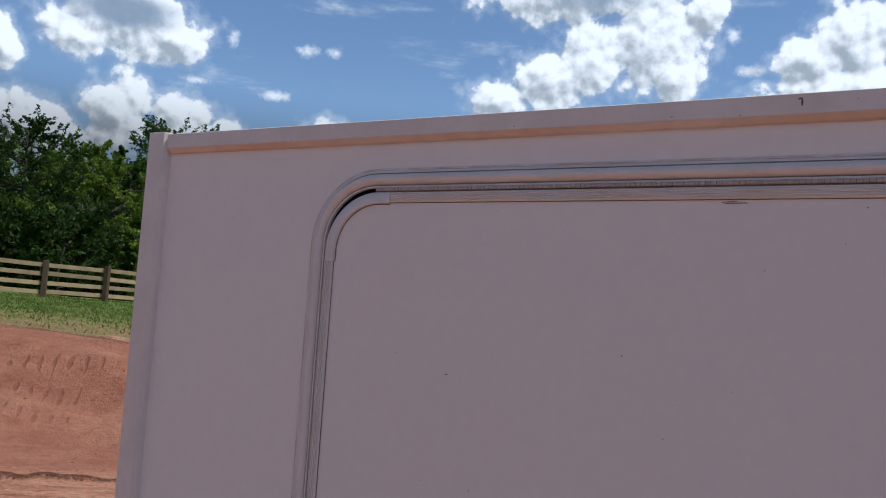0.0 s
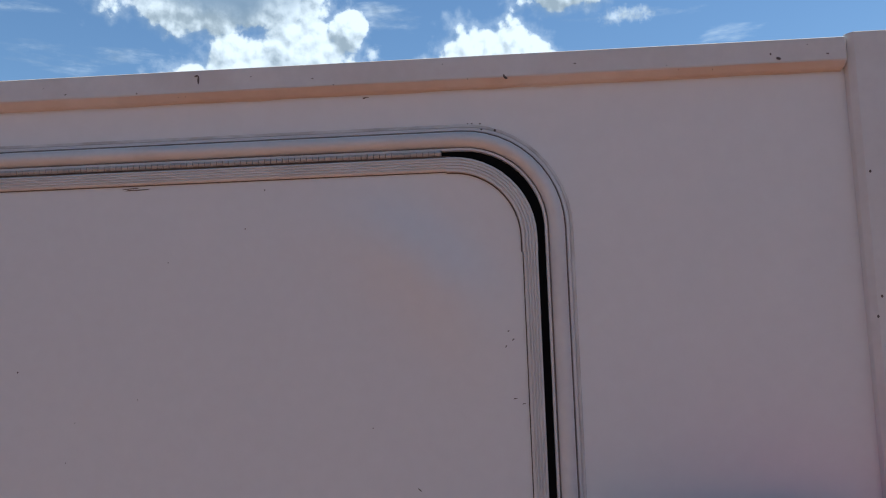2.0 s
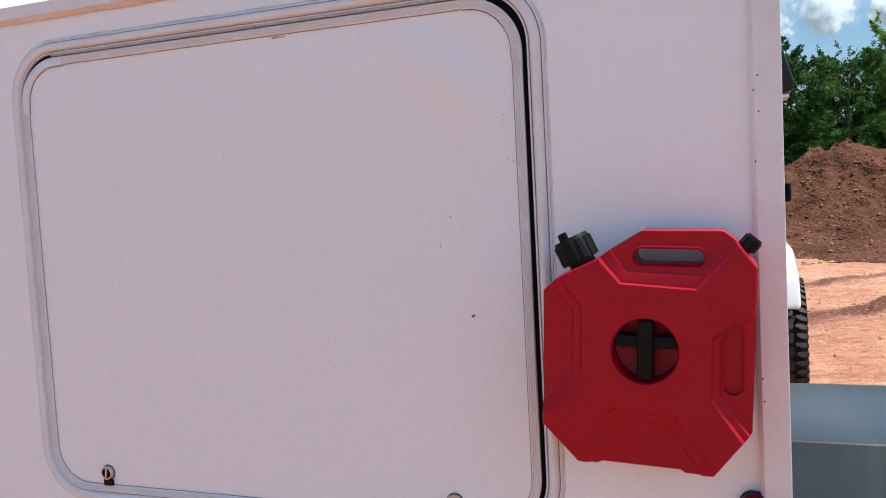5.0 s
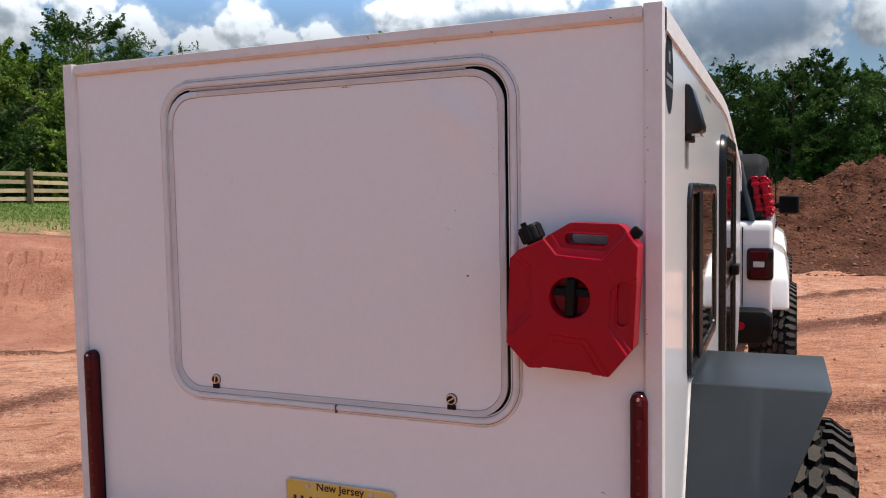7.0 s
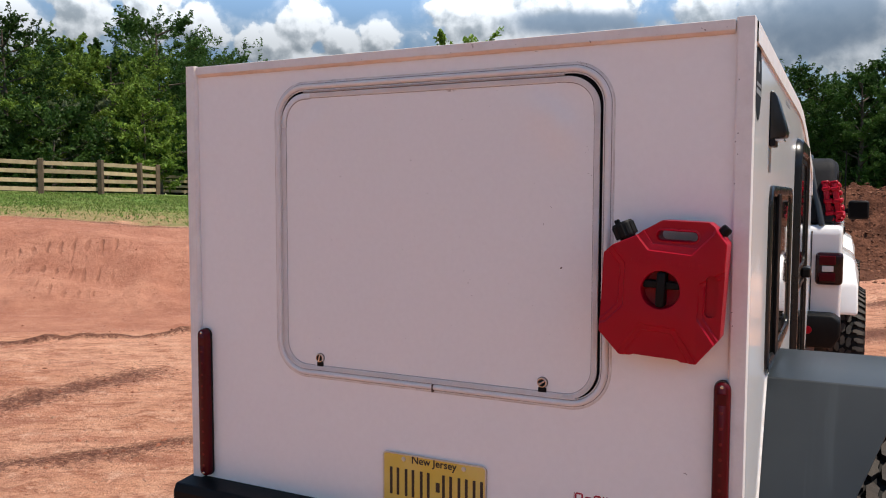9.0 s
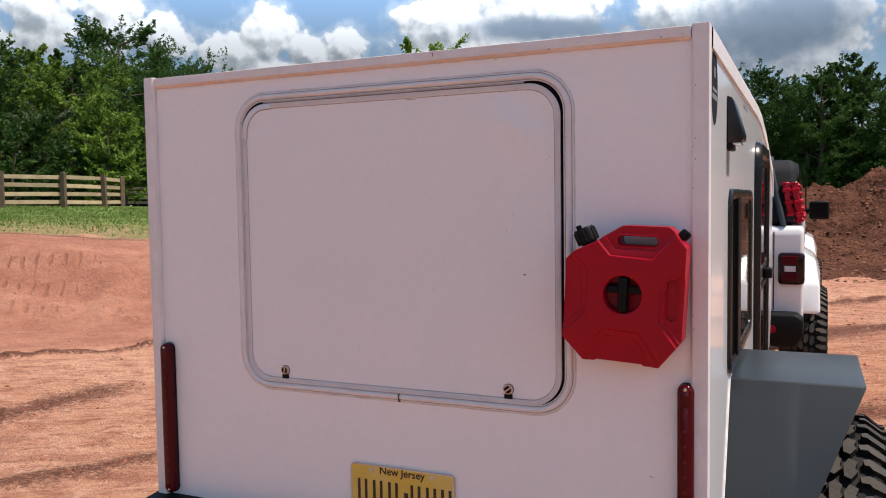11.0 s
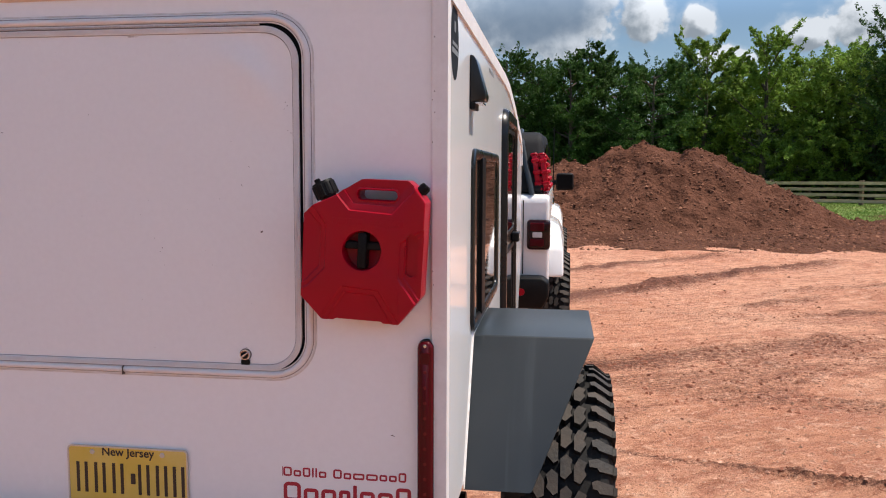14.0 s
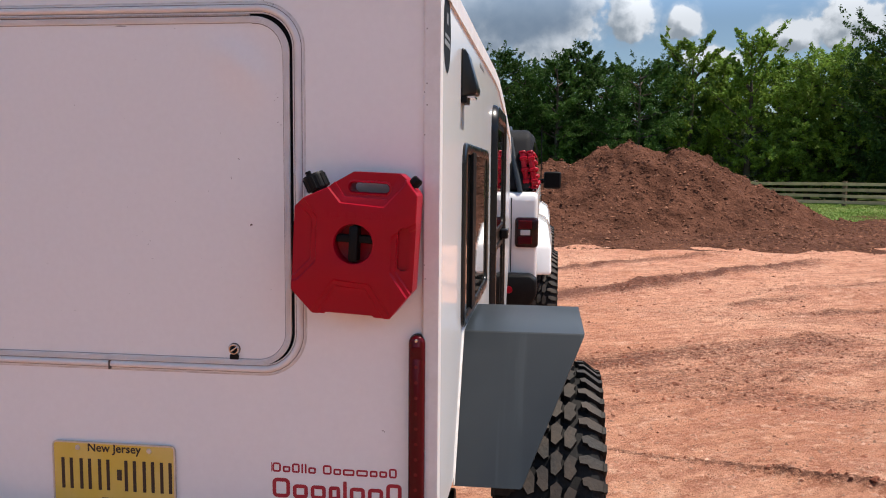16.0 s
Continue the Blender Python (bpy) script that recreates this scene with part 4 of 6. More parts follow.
def build_hatch():
    """The luggage hatch on the rear wall, with its frame, hinge, seal and latches."""
    x0, x1, z0, z1 = -0.506, 0.4655, 1.081, 1.9035
    outer = rounded(x0, x1, z0, z1, 0.099, 12)
    # frame: thin outer lip, groove, round bead, step to the gap
    prof = [(0.0015, -0.001), (0.0008, 0.0022), (-0.0020, 0.0030), (-0.0025, 0.0014), (-0.0034, 0.0014), (-0.0041, 0.0055), (-0.0070, 0.0094), (-0.0112, 0.0108), (-0.0152, 0.0094),
            (-0.0180, 0.0060), (-0.0187, 0.0036), (-0.0196, 0.0036), (-0.0202, 0.0058), (-0.0222, 0.0058), (-0.0228, -0.002)]
    frame_ob = part("hatch_frame", moulding(outer, prof), FRAME, trailer, "pale rounded metal frame of the hatch", smooth=50)
    part("sealant_line", moulding(outer, [(0.0015, -0.001), (0.0015, 0.0012), (0.0040, 0.0010), (0.0052, -0.001)]), SEALANT, frame_ob, "uneven pale sealant round the frame")
    for u, w, v in ((-0.0030, 0.0011, 0.0026), (-0.0192, 0.0009, 0.0046)):
        part("groove_dirt", moulding(outer, [(u + w / 2, v - 0.002), (u + w / 2, v), (u - w / 2, v), (u - w / 2, v - 0.002)]), SOFT_GRIME, frame_ob, "thin line of dirt in a groove")
    for u, v in ((0.387, 0.0), (0.400, -0.0010)):
        part("frame_screw", lathe([(0.0, 0.0), (0.0013, 0.0), (0.0009, 0.001), (0.0, 0.0012)], 8, Matrix.Translation((u, -0.0015, 1.9012 + v)) @ Matrix.Rotation(radians(90), 4, "X")), GRIME_AND_SHADE, frame_ob)
    part("joint", box(-0.0012, 0.0012, -0.0128, -0.002, z0 - 0.001, z0 + 0.019), GRIME_AND_SHADE, frame_ob)
    # dark gap: a black seal that shows on the lock side and in the corners
    inner = rounded(x0 + 0.022, x1 - 0.022, z0 + 0.022, z1 - 0.022, 0.077, 10)
    part("gap_seal", moulding(inner, [(0.002, 0.0012), (-0.024, 0.0012)]), RUBBER_AND_MIRROR, frame_ob, "black rubber seal in the gap")
    # hatch leaf: set a little to the hinge-less side, proud of the frame
    hx0, hx1, hz0, hz1 = -0.4805, 0.4355, 1.1015, 1.8745
    leaf_loop = rounded(hx0, hx1, hz0, hz1, 0.079, 10)
    panel = bmesh.new()
    rim = []
    corners = rounded(hx0 + 0.008, hx1 - 0.008, hz0 + 0.008, hz1 - 0.008, 0.072, 14)
    for (p, n), (q, n2) in zip(corners, corners[1:] + corners[:1]):
        steps = max(1, round(math.dist(p, q) / 0.016))
        rim += [((p[0] + (q[0] - p[0]) * k / steps, p[1] + (q[1] - p[1]) * k / steps), n) for k in range(steps)]
    mx, mz = (hx0 + hx1) / 2, (hz0 + hz1) / 2
    rings = []

    def dent(x, z):
        """The skin is pulled in along the corners and bellies a little between them."""
        out = 0.0
        for cx, cz, deep, wide in ((hx0 + 0.085, hz1 - 0.080, 0.0022, 0.024), (hx1 - 0.085, hz1 - 0.085, 0.0032, 0.055)):
            sx = 1 if cx < mx else -1
            across = ((x - cx) * sx - (z - cz)) * 0.7071
            along_ = ((x - cx) * sx + (z - cz)) * 0.7071
            out += deep * math.exp(-(across / wide) ** 2) * math.exp(-(along_ / 0.11) ** 2) * (0.4 + math.tanh(across / 0.03))
        return out * 2.9 + 0.0006 * math.sin(3.1 * x + 0.6) * math.sin(4.0 * z)

    for k in range(36):
        t = 1 - k / 36
        edge = min(1.0, (1 - t) * 5)
        edge = edge * edge * (3 - 2 * edge)
        rings.append([panel.verts.new((mx + (p[0] - mx) * t, -0.0045 - edge * dent(mx + (p[0] - mx) * t, mz + (p[1] - mz) * t), mz + (p[1] - mz) * t)) for p, n in rim])
    hub_v = panel.verts.new((mx, -0.0045 - dent(mx, mz), mz))
    for r0, r1 in zip(rings, rings[1:]):
        for k in range(len(rim)):
            panel.faces.new((r0[k - 1], r0[k], r1[k], r1[k - 1]))
    for k in range(len(rim)):
        panel.faces.new((rings[-1][k - 1], rings[-1][k], hub_v))
    hatch = part("rear_hatch", panel, PANEL, trailer, "large white hatch panel with rounded corners, shut", smooth=60)
    ORIGIN[hatch] = ORIGIN[trailer]
    # ribbed edging round the leaf
    ribs = [(0.0, -0.001), (0.0, 0.0068), (-0.0010, 0.0082)]
    for k in range(4):
        u = -0.0018 - k * 0.0026
        ribs += [(u, 0.0082), (u - 0.0005, 0.0068), (u - 0.0012, 0.0068), (u - 0.0017, 0.0082)]
    ribs += [(-0.0126, 0.0076), (-0.0134, 0.0060), (-0.0136, 0.0040)]
    part("edging", moulding(leaf_loop, ribs), FRAME, hatch, "ribbed pale edging strip", smooth=60)
    part("edge_grime", moulding(rounded(hx0 + 0.0134, hx1 - 0.0134, hz0 + 0.0134, hz1 - 0.0134, 0.0656, 10), [(0.0008, 0.0052), (-0.0010, 0.0052)]), GRIME_AND_SHADE, hatch, "thin line of grime along the edging")
    # wider corner pieces lap over the straight strips
    def corner_piece(cx, cz, a0, a1, more, tail_x, tail_z, ribbed=True):
        r = 0.079
        path = []
        for k in range(13):
            a = radians(a0 + (a1 - a0) * k / 12)
            path.append(((cx + r * math.cos(a), cz + r * math.sin(a)), (math.cos(a), math.sin(a))))
        first, last = path[0], path[-1]
        ext = lambda q, d: ((q[0][0] + d[0], q[0][1] + d[1]), q[1])
        path = [ext(first, tail_z)] + path + [ext(last, tail_x)]
        bm = bmesh.new()
        prof = [(0.0002, -0.001), (0.0002, 0.0070), (-0.001, 0.0085)]
        for k in range(4 if ribbed else 0):
            u = -0.0018 - k * 0.0029
            prof += [(u, 0.0085), (u - 0.0006, 0.0070), (u - 0.0013, 0.0070), (u - 0.0019, 0.0085)]
        prof += [(-0.0136 - more * 0.5, 0.0084), (-0.0138 - more, 0.0062), (-0.0140 - more, 0.0040)]
        rows = [[bm.verts.new((p[0] + n[0] * u, -v, p[1] + n[1] * u)) for u, v in prof] for p, n in path]
        for r0, r1 in zip(rows, rows[1:]):
            for j in range(len(prof) - 1):
                bm.faces.new((r0[j], r0[j + 1], r1[j + 1], r1[j]))
        bm.faces.new(rows[0])
        bm.faces.new(rows[-1][::-1])
        part("edging_corner", bm, FRAME, hatch, "wider lapped corner of the edging", smooth=60)
        line = [(-0.0138 - more, 0.0050), (-0.0152 - more, 0.0050)]
        bm = bmesh.new()
        rows = [[bm.verts.new((p[0] + n[0] * u, -v, p[1] + n[1] * u)) for u, v in line] for p, n in path]
        for r0, r1 in zip(rows, rows[1:]):
            bm.faces.new((r0[0], r0[1], r1[1], r1[0]))
        part("edge_grime", bm, GRIME_AND_SHADE, hatch)

    corner_piece(hx1 - 0.079, hz1 - 0.079, 0, 90, 0.0004, (-0.004, 0), (0, -0.014))
    corner_piece(hx0 + 0.079, hz1 - 0.079, 180, 90, 0.0012, (0.018, 0), (0, -0.014), False)
    # piano hinge
    n, a, b = 128, -0.405, 0.348
    hinge = part("hinge", box(a, b, -0.0040, -0.0020, 1.8748, 1.8830), SOFT_GRIME, trailer, "long worn metal piano hinge")
    pitch = (b - a) / n
    first = part("knuckle", lathe([(0.0, a), (0.0024, a), (0.0024, a + 0.90 * pitch), (0.0, a + 0.90 * pitch)], 8, Matrix.Translation((0, -0.0066, 1.8786)) @ Matrix.Rotation(radians(90), 4, "Y")), HINGE, hinge, smooth=40)
    for k in range(1, n):
        twin = new("knuckle", first.data)
        twin.parent = hinge
        twin.location = (k * pitch, 0, 0)
    # dark strip along the hinge, its shade put into the colour
    part("hinge_shadow_strip", box(a - 0.004, b + 0.008, -0.0030, -0.0010, 1.8738, 1.8766), GRIME_AND_SHADE, hatch)
    # quarter-turn latches
    for x, turn in ((-0.356, 80), (0.301, 35)):
        m = Matrix.Translation((x, -0.004, 1.137)) @ Matrix.Rotation(radians(90), 4, "X")
        lock = part("latch", lathe([(0.0125, 0.0), (0.0125, 0.005), (0.0112, 0.0075), (0.0092, 0.0075), (0.0086, 0.0040), (0.0, 0.0040)], 28, m), CHROME, hatch, "round chrome latch with a slot", smooth=35)
        part("latch_ring", lathe([(0.0142, 0.0), (0.0142, 0.0012), (0.0125, 0.0014)], 24, m), GRIME_AND_SHADE, hatch)
        part("latch_core", lathe([(0.0084, 0.0042), (0.0070, 0.0046), (0.0, 0.0046)], 20, m), BLACK, hatch)
    for x, turn in ((-0.356, 80), (0.301, 35)):
        m = Matrix.Translation((x, -0.0092, 1.137)) @ Matrix.Rotation(radians(-turn), 4, "Y")
        part("latch_grip", turned(box(-0.0100, 0.0100, -0.004, 0.0015, -0.0020, 0.0020, 0.0008, 1), m), CHROME, hatch)
        part("latch_tongue", box(x - 0.0105, x + 0.0105, -0.0085, -0.0040, 1.1130, 1.1250, 0.001, 1), BLACK, hatch)
    # scratches and specks
    bm = bmesh.new()

    def nick(x, z, w, hgt, turn=0.0):
        c, s = math.cos(turn), math.sin(turn)
        bm.faces.new([bm.verts.new((x + c * u - s * v, -0.0052, z + s * u + c * v)) for u, v in ((-w, -hgt), (w, -hgt * 0.4), (w * 0.8, hgt), (-w * 0.7, hgt * 0.6))])

    for x, z, w, hgt, turn in ((-0.285, 1.644, 0.0022, 0.0006, 0), (-0.066, 1.684, 0.0008, 0.0009, 0.4), (0.409, 1.646, 0.0018, 0.0005, -0.1), (0.4165, 1.641, 0.0016, 0.0005, -0.1),
                               (0.318, 1.566, 0.0022, 0.0006, -0.8), (0.345, 1.420, 0.0032, 0.0024, 0.2), (0.176, 1.851, 0.0008, 0.0008, 0), (0.050, 1.8565, 0.013, 0.0006, 0), (0.043, 1.8580, 0.009, 0.0005, 0.05),
                               (0.26, 1.845, 0.002, 0.0004, 0), (0.385, 1.718, 0.0006, 0.0014, 0), (0.405, 1.708, 0.0010, 0.0006, 0.3), (0.409, 1.700, 0.0014, 0.0007, 0.5), (0.402, 1.694, 0.0007, 0.0012, 0),
                               (0.300, 1.524, 0.0006, 0.0030, 0.3), (0.10, 1.372, 0.0010, 0.0008, 0), (0.105, 1.380, 0.0008, 0.0012, 0), (0.11, 1.34, 0.0014, 0.0005, -0.4), (-0.315, 1.47, 0.0007, 0.0012, 0.4), (-0.36, 1.665, 0.0006, 0.0006, 0)):
        nick(x, z, w, hgt, turn)
    rng = random.Random(8)
    for k in range(40):
        nick(rng.uniform(-0.44, 0.41), rng.uniform(1.13, 1.85), rng.uniform(0.0003, 0.0007), rng.uniform(0.0003, 0.0007), rng.uniform(0, 3))
    tagged(part("scratches", bm, GRIME_AND_SHADE, hatch, "small dark nicks and scratches"), kind="stuff")


def build_window(y0, y1, z0, z1, r, proud, name, label, split):
    """A framed smoked window in the side wall."""
    loop = rounded(y0, y1, z0, z1, r, 8)
    prof = [(0.0, -0.002), (0.0, proud * 0.6), (-0.006, proud), (-0.022, proud), (-0.030, proud * 0.5), (-0.032, -0.002)]
    ob = part(name, moulding(loop, prof, "x", XR, 1), GLOSSY_BLACK, trailer, label, smooth=40)
    bm = bmesh.new()
    bm.faces.new([bm.verts.new((XR + 0.003, p[0][0], p[0][1])) for p in rounded(y0 + 0.02, y1 - 0.02, z0 + 0.02, z1 - 0.02, max(r - 0.02, 0.01), 8)])
    part("pane", bm, GLASS, ob, "smoked window glass")
    for a, b, c, d in split:
        part("glazing_bar", box(XR + 0.002, XR + 0.012, a, b, c, d, 0.002, 1), BLACK, ob)
    return ob


def build_side():
    build_window(0.475, 1.375, 1.100, 1.622, 0.06, 0.011, "side_window", "smoked sliding window in a glossy black frame", [(0.70, 0.80, 1.12, 1.60)])
    # entry door with its own smoked window
    loop = rounded(1.64, 2.42, 0.735, 1.815, 0.11, 8)
    door = part("entry_door", moulding(loop, [(0.012, -0.002), (0.010, 0.012), (0.0, 0.026), (-0.040, 0.026), (-0.050, 0.016), (-0.052, -0.002)], "x", XR, 1), GLOSSY_BLACK, trailer, "black framed entry door of the trailer", smooth=40)
    bm = bmesh.new()
    bm.faces.new([bm.verts.new((XR + 0.008, p[0][0], p[0][1])) for p in rounded(1.68, 2.38, 0.775, 1.775, 0.08, 8)])
    part("door_leaf", bm, GLOSSY_BLACK, door)
    for z0, z1 in ((1.28, 1.74), (0.80, 1.20)):
        bm = bmesh.new()
        bm.faces.new([bm.verts.new((XR + 0.014, p[0][0], p[0][1])) for p in rounded(1.73, 2.33, z0, z1, 0.05, 6)])
        part("door_pane", bm, GLASS, door, "smoked door glass")
        part("pane_frame", moulding(rounded(1.72, 2.34, z0 - 0.01, z1 + 0.01, 0.055, 6), [(0.0, 0.006), (0.0, 0.018), (-0.018, 0.018), (-0.020, 0.012)], "x", XR, 1), BLACK, door, smooth=40)
    part("door_handle", box(XR + 0.010, XR + 0.050, 2.20, 2.32, 1.215, 1.262, 0.008), GLOSSY_BLACK, door, "black door handle")
    # wedge lamp above the window
    prof = [(XR, 1.868), (XR + 0.010, 1.866), (XR + 0.018, 1.852), (XR + 0.044, 1.764), (XR + 0.042, 1.748), (XR, 1.740)]
    lamp = part("porch_lamp", bevelled(prism(prof, "y", 0.425, 0.520), 0.009, 3), GLOSSY_BLACK, trailer, "glossy black wedge-shaped side lamp", smooth=30)
    part("lamp_foot", box(XR, XR + 0.016, 0.427, 0.517, 1.724, 1.742, 0.003), BLACK, lamp)
    part("lamp_lens", box(XR + 0.008, XR + 0.036, 0.433, 0.513, 1.7375, 1.7425), CLEAR_LENS, lamp)
    # oval sticker with lines of print too small to read
    bm = bmesh.new()
    bm.faces.new([bm.verts.new((XR + 0.0008, 0.116 + 0.067 * math.cos(6.2832 * k / 36), 1.853 + 0.088 * math.sin(6.2832 * k / 36))) for k in range(36)])
    oval = part("sticker", bm, DECAL, trailer, "dark oval sticker with pale print")
    for z, w, hgt in ((1.845, 0.034, 0.004), (1.829, 0.040, 0.006), (1.885, 0.010, 0.012)):
        part("print_bar", box(XR + 0.0009, XR + 0.0014, 0.116 - w * 1.3, 0.116 + w * 1.3, z - hgt, z + hgt), DECAL_GREY, oval)
    # small dark rating mark near the roof
    for k in range(4):
        part("small_print", box(XR + 0.0003, XR + 0.0012, 1.02 + k * 0.05, 1.055 + k * 0.05, 1.893, 1.905), DECAL_GREY, trailer)


def build_tail_light(x0, x1, z0, z1):
    xm, w = (x0 + x1) / 2, (x1 - x0) / 2
    shape = lambda g, y: [((p[0][0], p[0][1])) for p in rounded(x0 + g, x1 - g, z0 + g, z1 - g, w - g - 0.0005, 6)]
    base = part("tail_light", bevelled(prism(shape(0.0, 0), "y", -0.010, 0.0), 0.002, 1), BLACK, trailer, "long red strip tail light, unlit", smooth=40)
    bm = bmesh.new()
    rings = []
    for g, y in ((0.0008, -0.006), (0.0008, -0.018), (0.0035, -0.024), (0.008, -0.027)):
        rings.append([bm.verts.new((p[0], y, p[1])) for p in shape(g, y)])
    for a, b in zip(rings, rings[1:]):
        for k in range(len(a)):
            bm.faces.new((a[k - 1], a[k], b[k], b[k - 1]))
    bm.faces.new(rings[-1])
    part("lens", bm, LENS, base, "dark red ribbed lens", smooth=35)
    n = 11
    for k in range(n):
        z = z0 + 0.035 + (z1 - z0 - 0.105) * k / (n - 1)
        part("diode", lathe([(0.0, 0.0), (0.0042, 0.0), (0.0042, 0.0008), (0.0, 0.0016)], 10, Matrix.Translation((xm, -0.0268, z)) @ Matrix.Rotation(radians(90), 4, "X")), LENS_LED, base, smooth=50)
    part("lens_block", box(xm - 0.0115, xm + 0.0115, -0.0285, -0.025, z1 - 0.052, z1 - 0.026, 0.001, 1), LENS, base)
    for z in (z1 - 0.012, z0 + 0.012):
        part("screw", lathe([(0.0, 0.0), (0.0045, 0.0), (0.0035, 0.002), (0.0, 0.0028)], 12, Matrix.Translation((xm, -0.0265, z)) @ Matrix.Rotation(radians(90), 4, "X")), CHROME, base, smooth=40)


def lettering(text, size, m, mat, parent, name, bold=0.0005):
    """Built-in letters laid flat on a surface."""
    cu = bpy.data.curves.new(name, "FONT")
    cu.body, cu.size, cu.extrude, cu.resolution_u, cu.offset = text, size, 0.0003, 3, bold
    cu.align_x = "CENTER"
    tmp = bpy.data.objects.new(name, cu)
    scene.collection.objects.link(tmp)
    bpy.context.view_layer.update()
    me = bpy.data.meshes.new_from_object(tmp.evaluated_get(bpy.context.evaluated_depsgraph_get()))
    bpy.data.objects.remove(tmp)
    bpy.data.curves.remove(cu)
    bm = bmesh.new()
    bm.from_mesh(me)
    bpy.data.meshes.remove(me)
    return part(name, turned(bm, m), mat, parent)


def build_plate():
    x0, x1, z0, z1 = -0.1525, 0.1525, 0.7485, 0.901
    plate = part("number_plate", bevelled(prism([p[0] for p in rounded(x0, x1, z0, z1, 0.011, 5)], "y", -0.0055, -0.0020), 0.0008, 1), YELLOW, trailer, "yellow pressed metal registration plate", smooth=30)
    part("plate_rim", moulding(rounded(x0, x1, z0, z1, 0.011, 5), [(0.0006, 0.002), (0.0006, 0.0068), (-0.0028, 0.0068), (-0.0036, 0.0056)]), ALU, plate, "bare metal rim")
    m = Matrix.Translation((0.002, -0.0059, 0.8795)) @ Matrix.Rotation(radians(90), 4, "X")
    lettering("New Jersey", 0.0285, m, INK, plate, "state_name")
    m = Matrix.Translation((0.0, -0.0059, 0.7565)) @ Matrix.Rotation(radians(90), 4, "X")
    lettering("TRAILER", 0.0165, m, INK, plate, "plate_word")
    # the registration itself stands as plain bars
    for x in (-0.112, -0.066, -0.020, 0.046, 0.091, 0.134):
        for dx in (-0.0125, 0.0085):
            part("plate_bar", box(x + dx - 0.0065, x + dx + 0.0015, -0.0068, -0.0050, 0.7865, 0.861, 0.0006, 1), INK, plate)
    part("plate_bar", box(0.008, 0.020, -0.0066, -0.0050, 0.812, 0.838, 0.003, 1), INK, plate)
    for x in (-0.089, 0.089):
        part("plate_screw", lathe([(0.0, 0.0), (0.0065, 0.0), (0.0052, 0.002), (0.0, 0.003)], 14, Matrix.Translation((x, -0.0055, 0.8865)) @ Matrix.Rotation(radians(90), 4, "X")), ALU, plate, smooth=40)


def build_badge():
    """The maker's lettering as plain hollow shapes, one to a letter."""
    badge = part("badge_strip", box(0.3825, 0.3840, -0.0007, -0.0001, 0.853, 0.875), RED_DECAL, trailer, "red vinyl lettering as plain shapes")

    def hollow(xa, xb, za, zb, t):
        loop = rounded(xa, xb, za, zb, min(xb - xa, zb - za) * 0.28, 4)
        return moulding(loop, [(0.0, 0.0), (0.0, 0.0007), (-t, 0.0007), (-t, 0.0)])

    x = 0.3850
    for wide, tall in ((16, 22), (14, 15), (14, 22), (3, 22), (3, 22), (14, 15), (0, 0), (16, 22), (14, 15), (21, 15), (21, 15), (14, 15), (14, 15), (14, 22)):
        w = wide * 0.00128
        if wide == 0:
            x += 0.012
            continue
        part("letter_shape", hollow(x, x + w, 0.853, 0.853 + tall * 0.001, 0.0042 if wide > 4 else 0.0019), RED_DECAL, badge)
        x += w + 0.0042
    x = 0.3850
    for wide, tall in ((34, 46), (29, 33), (29, 33), (22, 33), (7, 46), (29, 33), (29, 33), (29, 46)):
        w = wide * 0.00122
        part("letter_shape", hollow(x, x + w, 0.793, 0.793 + tall * 0.001, 0.0086 if wide > 8 else 0.0042), RED_DECAL, badge)
        x += w + 0.0068


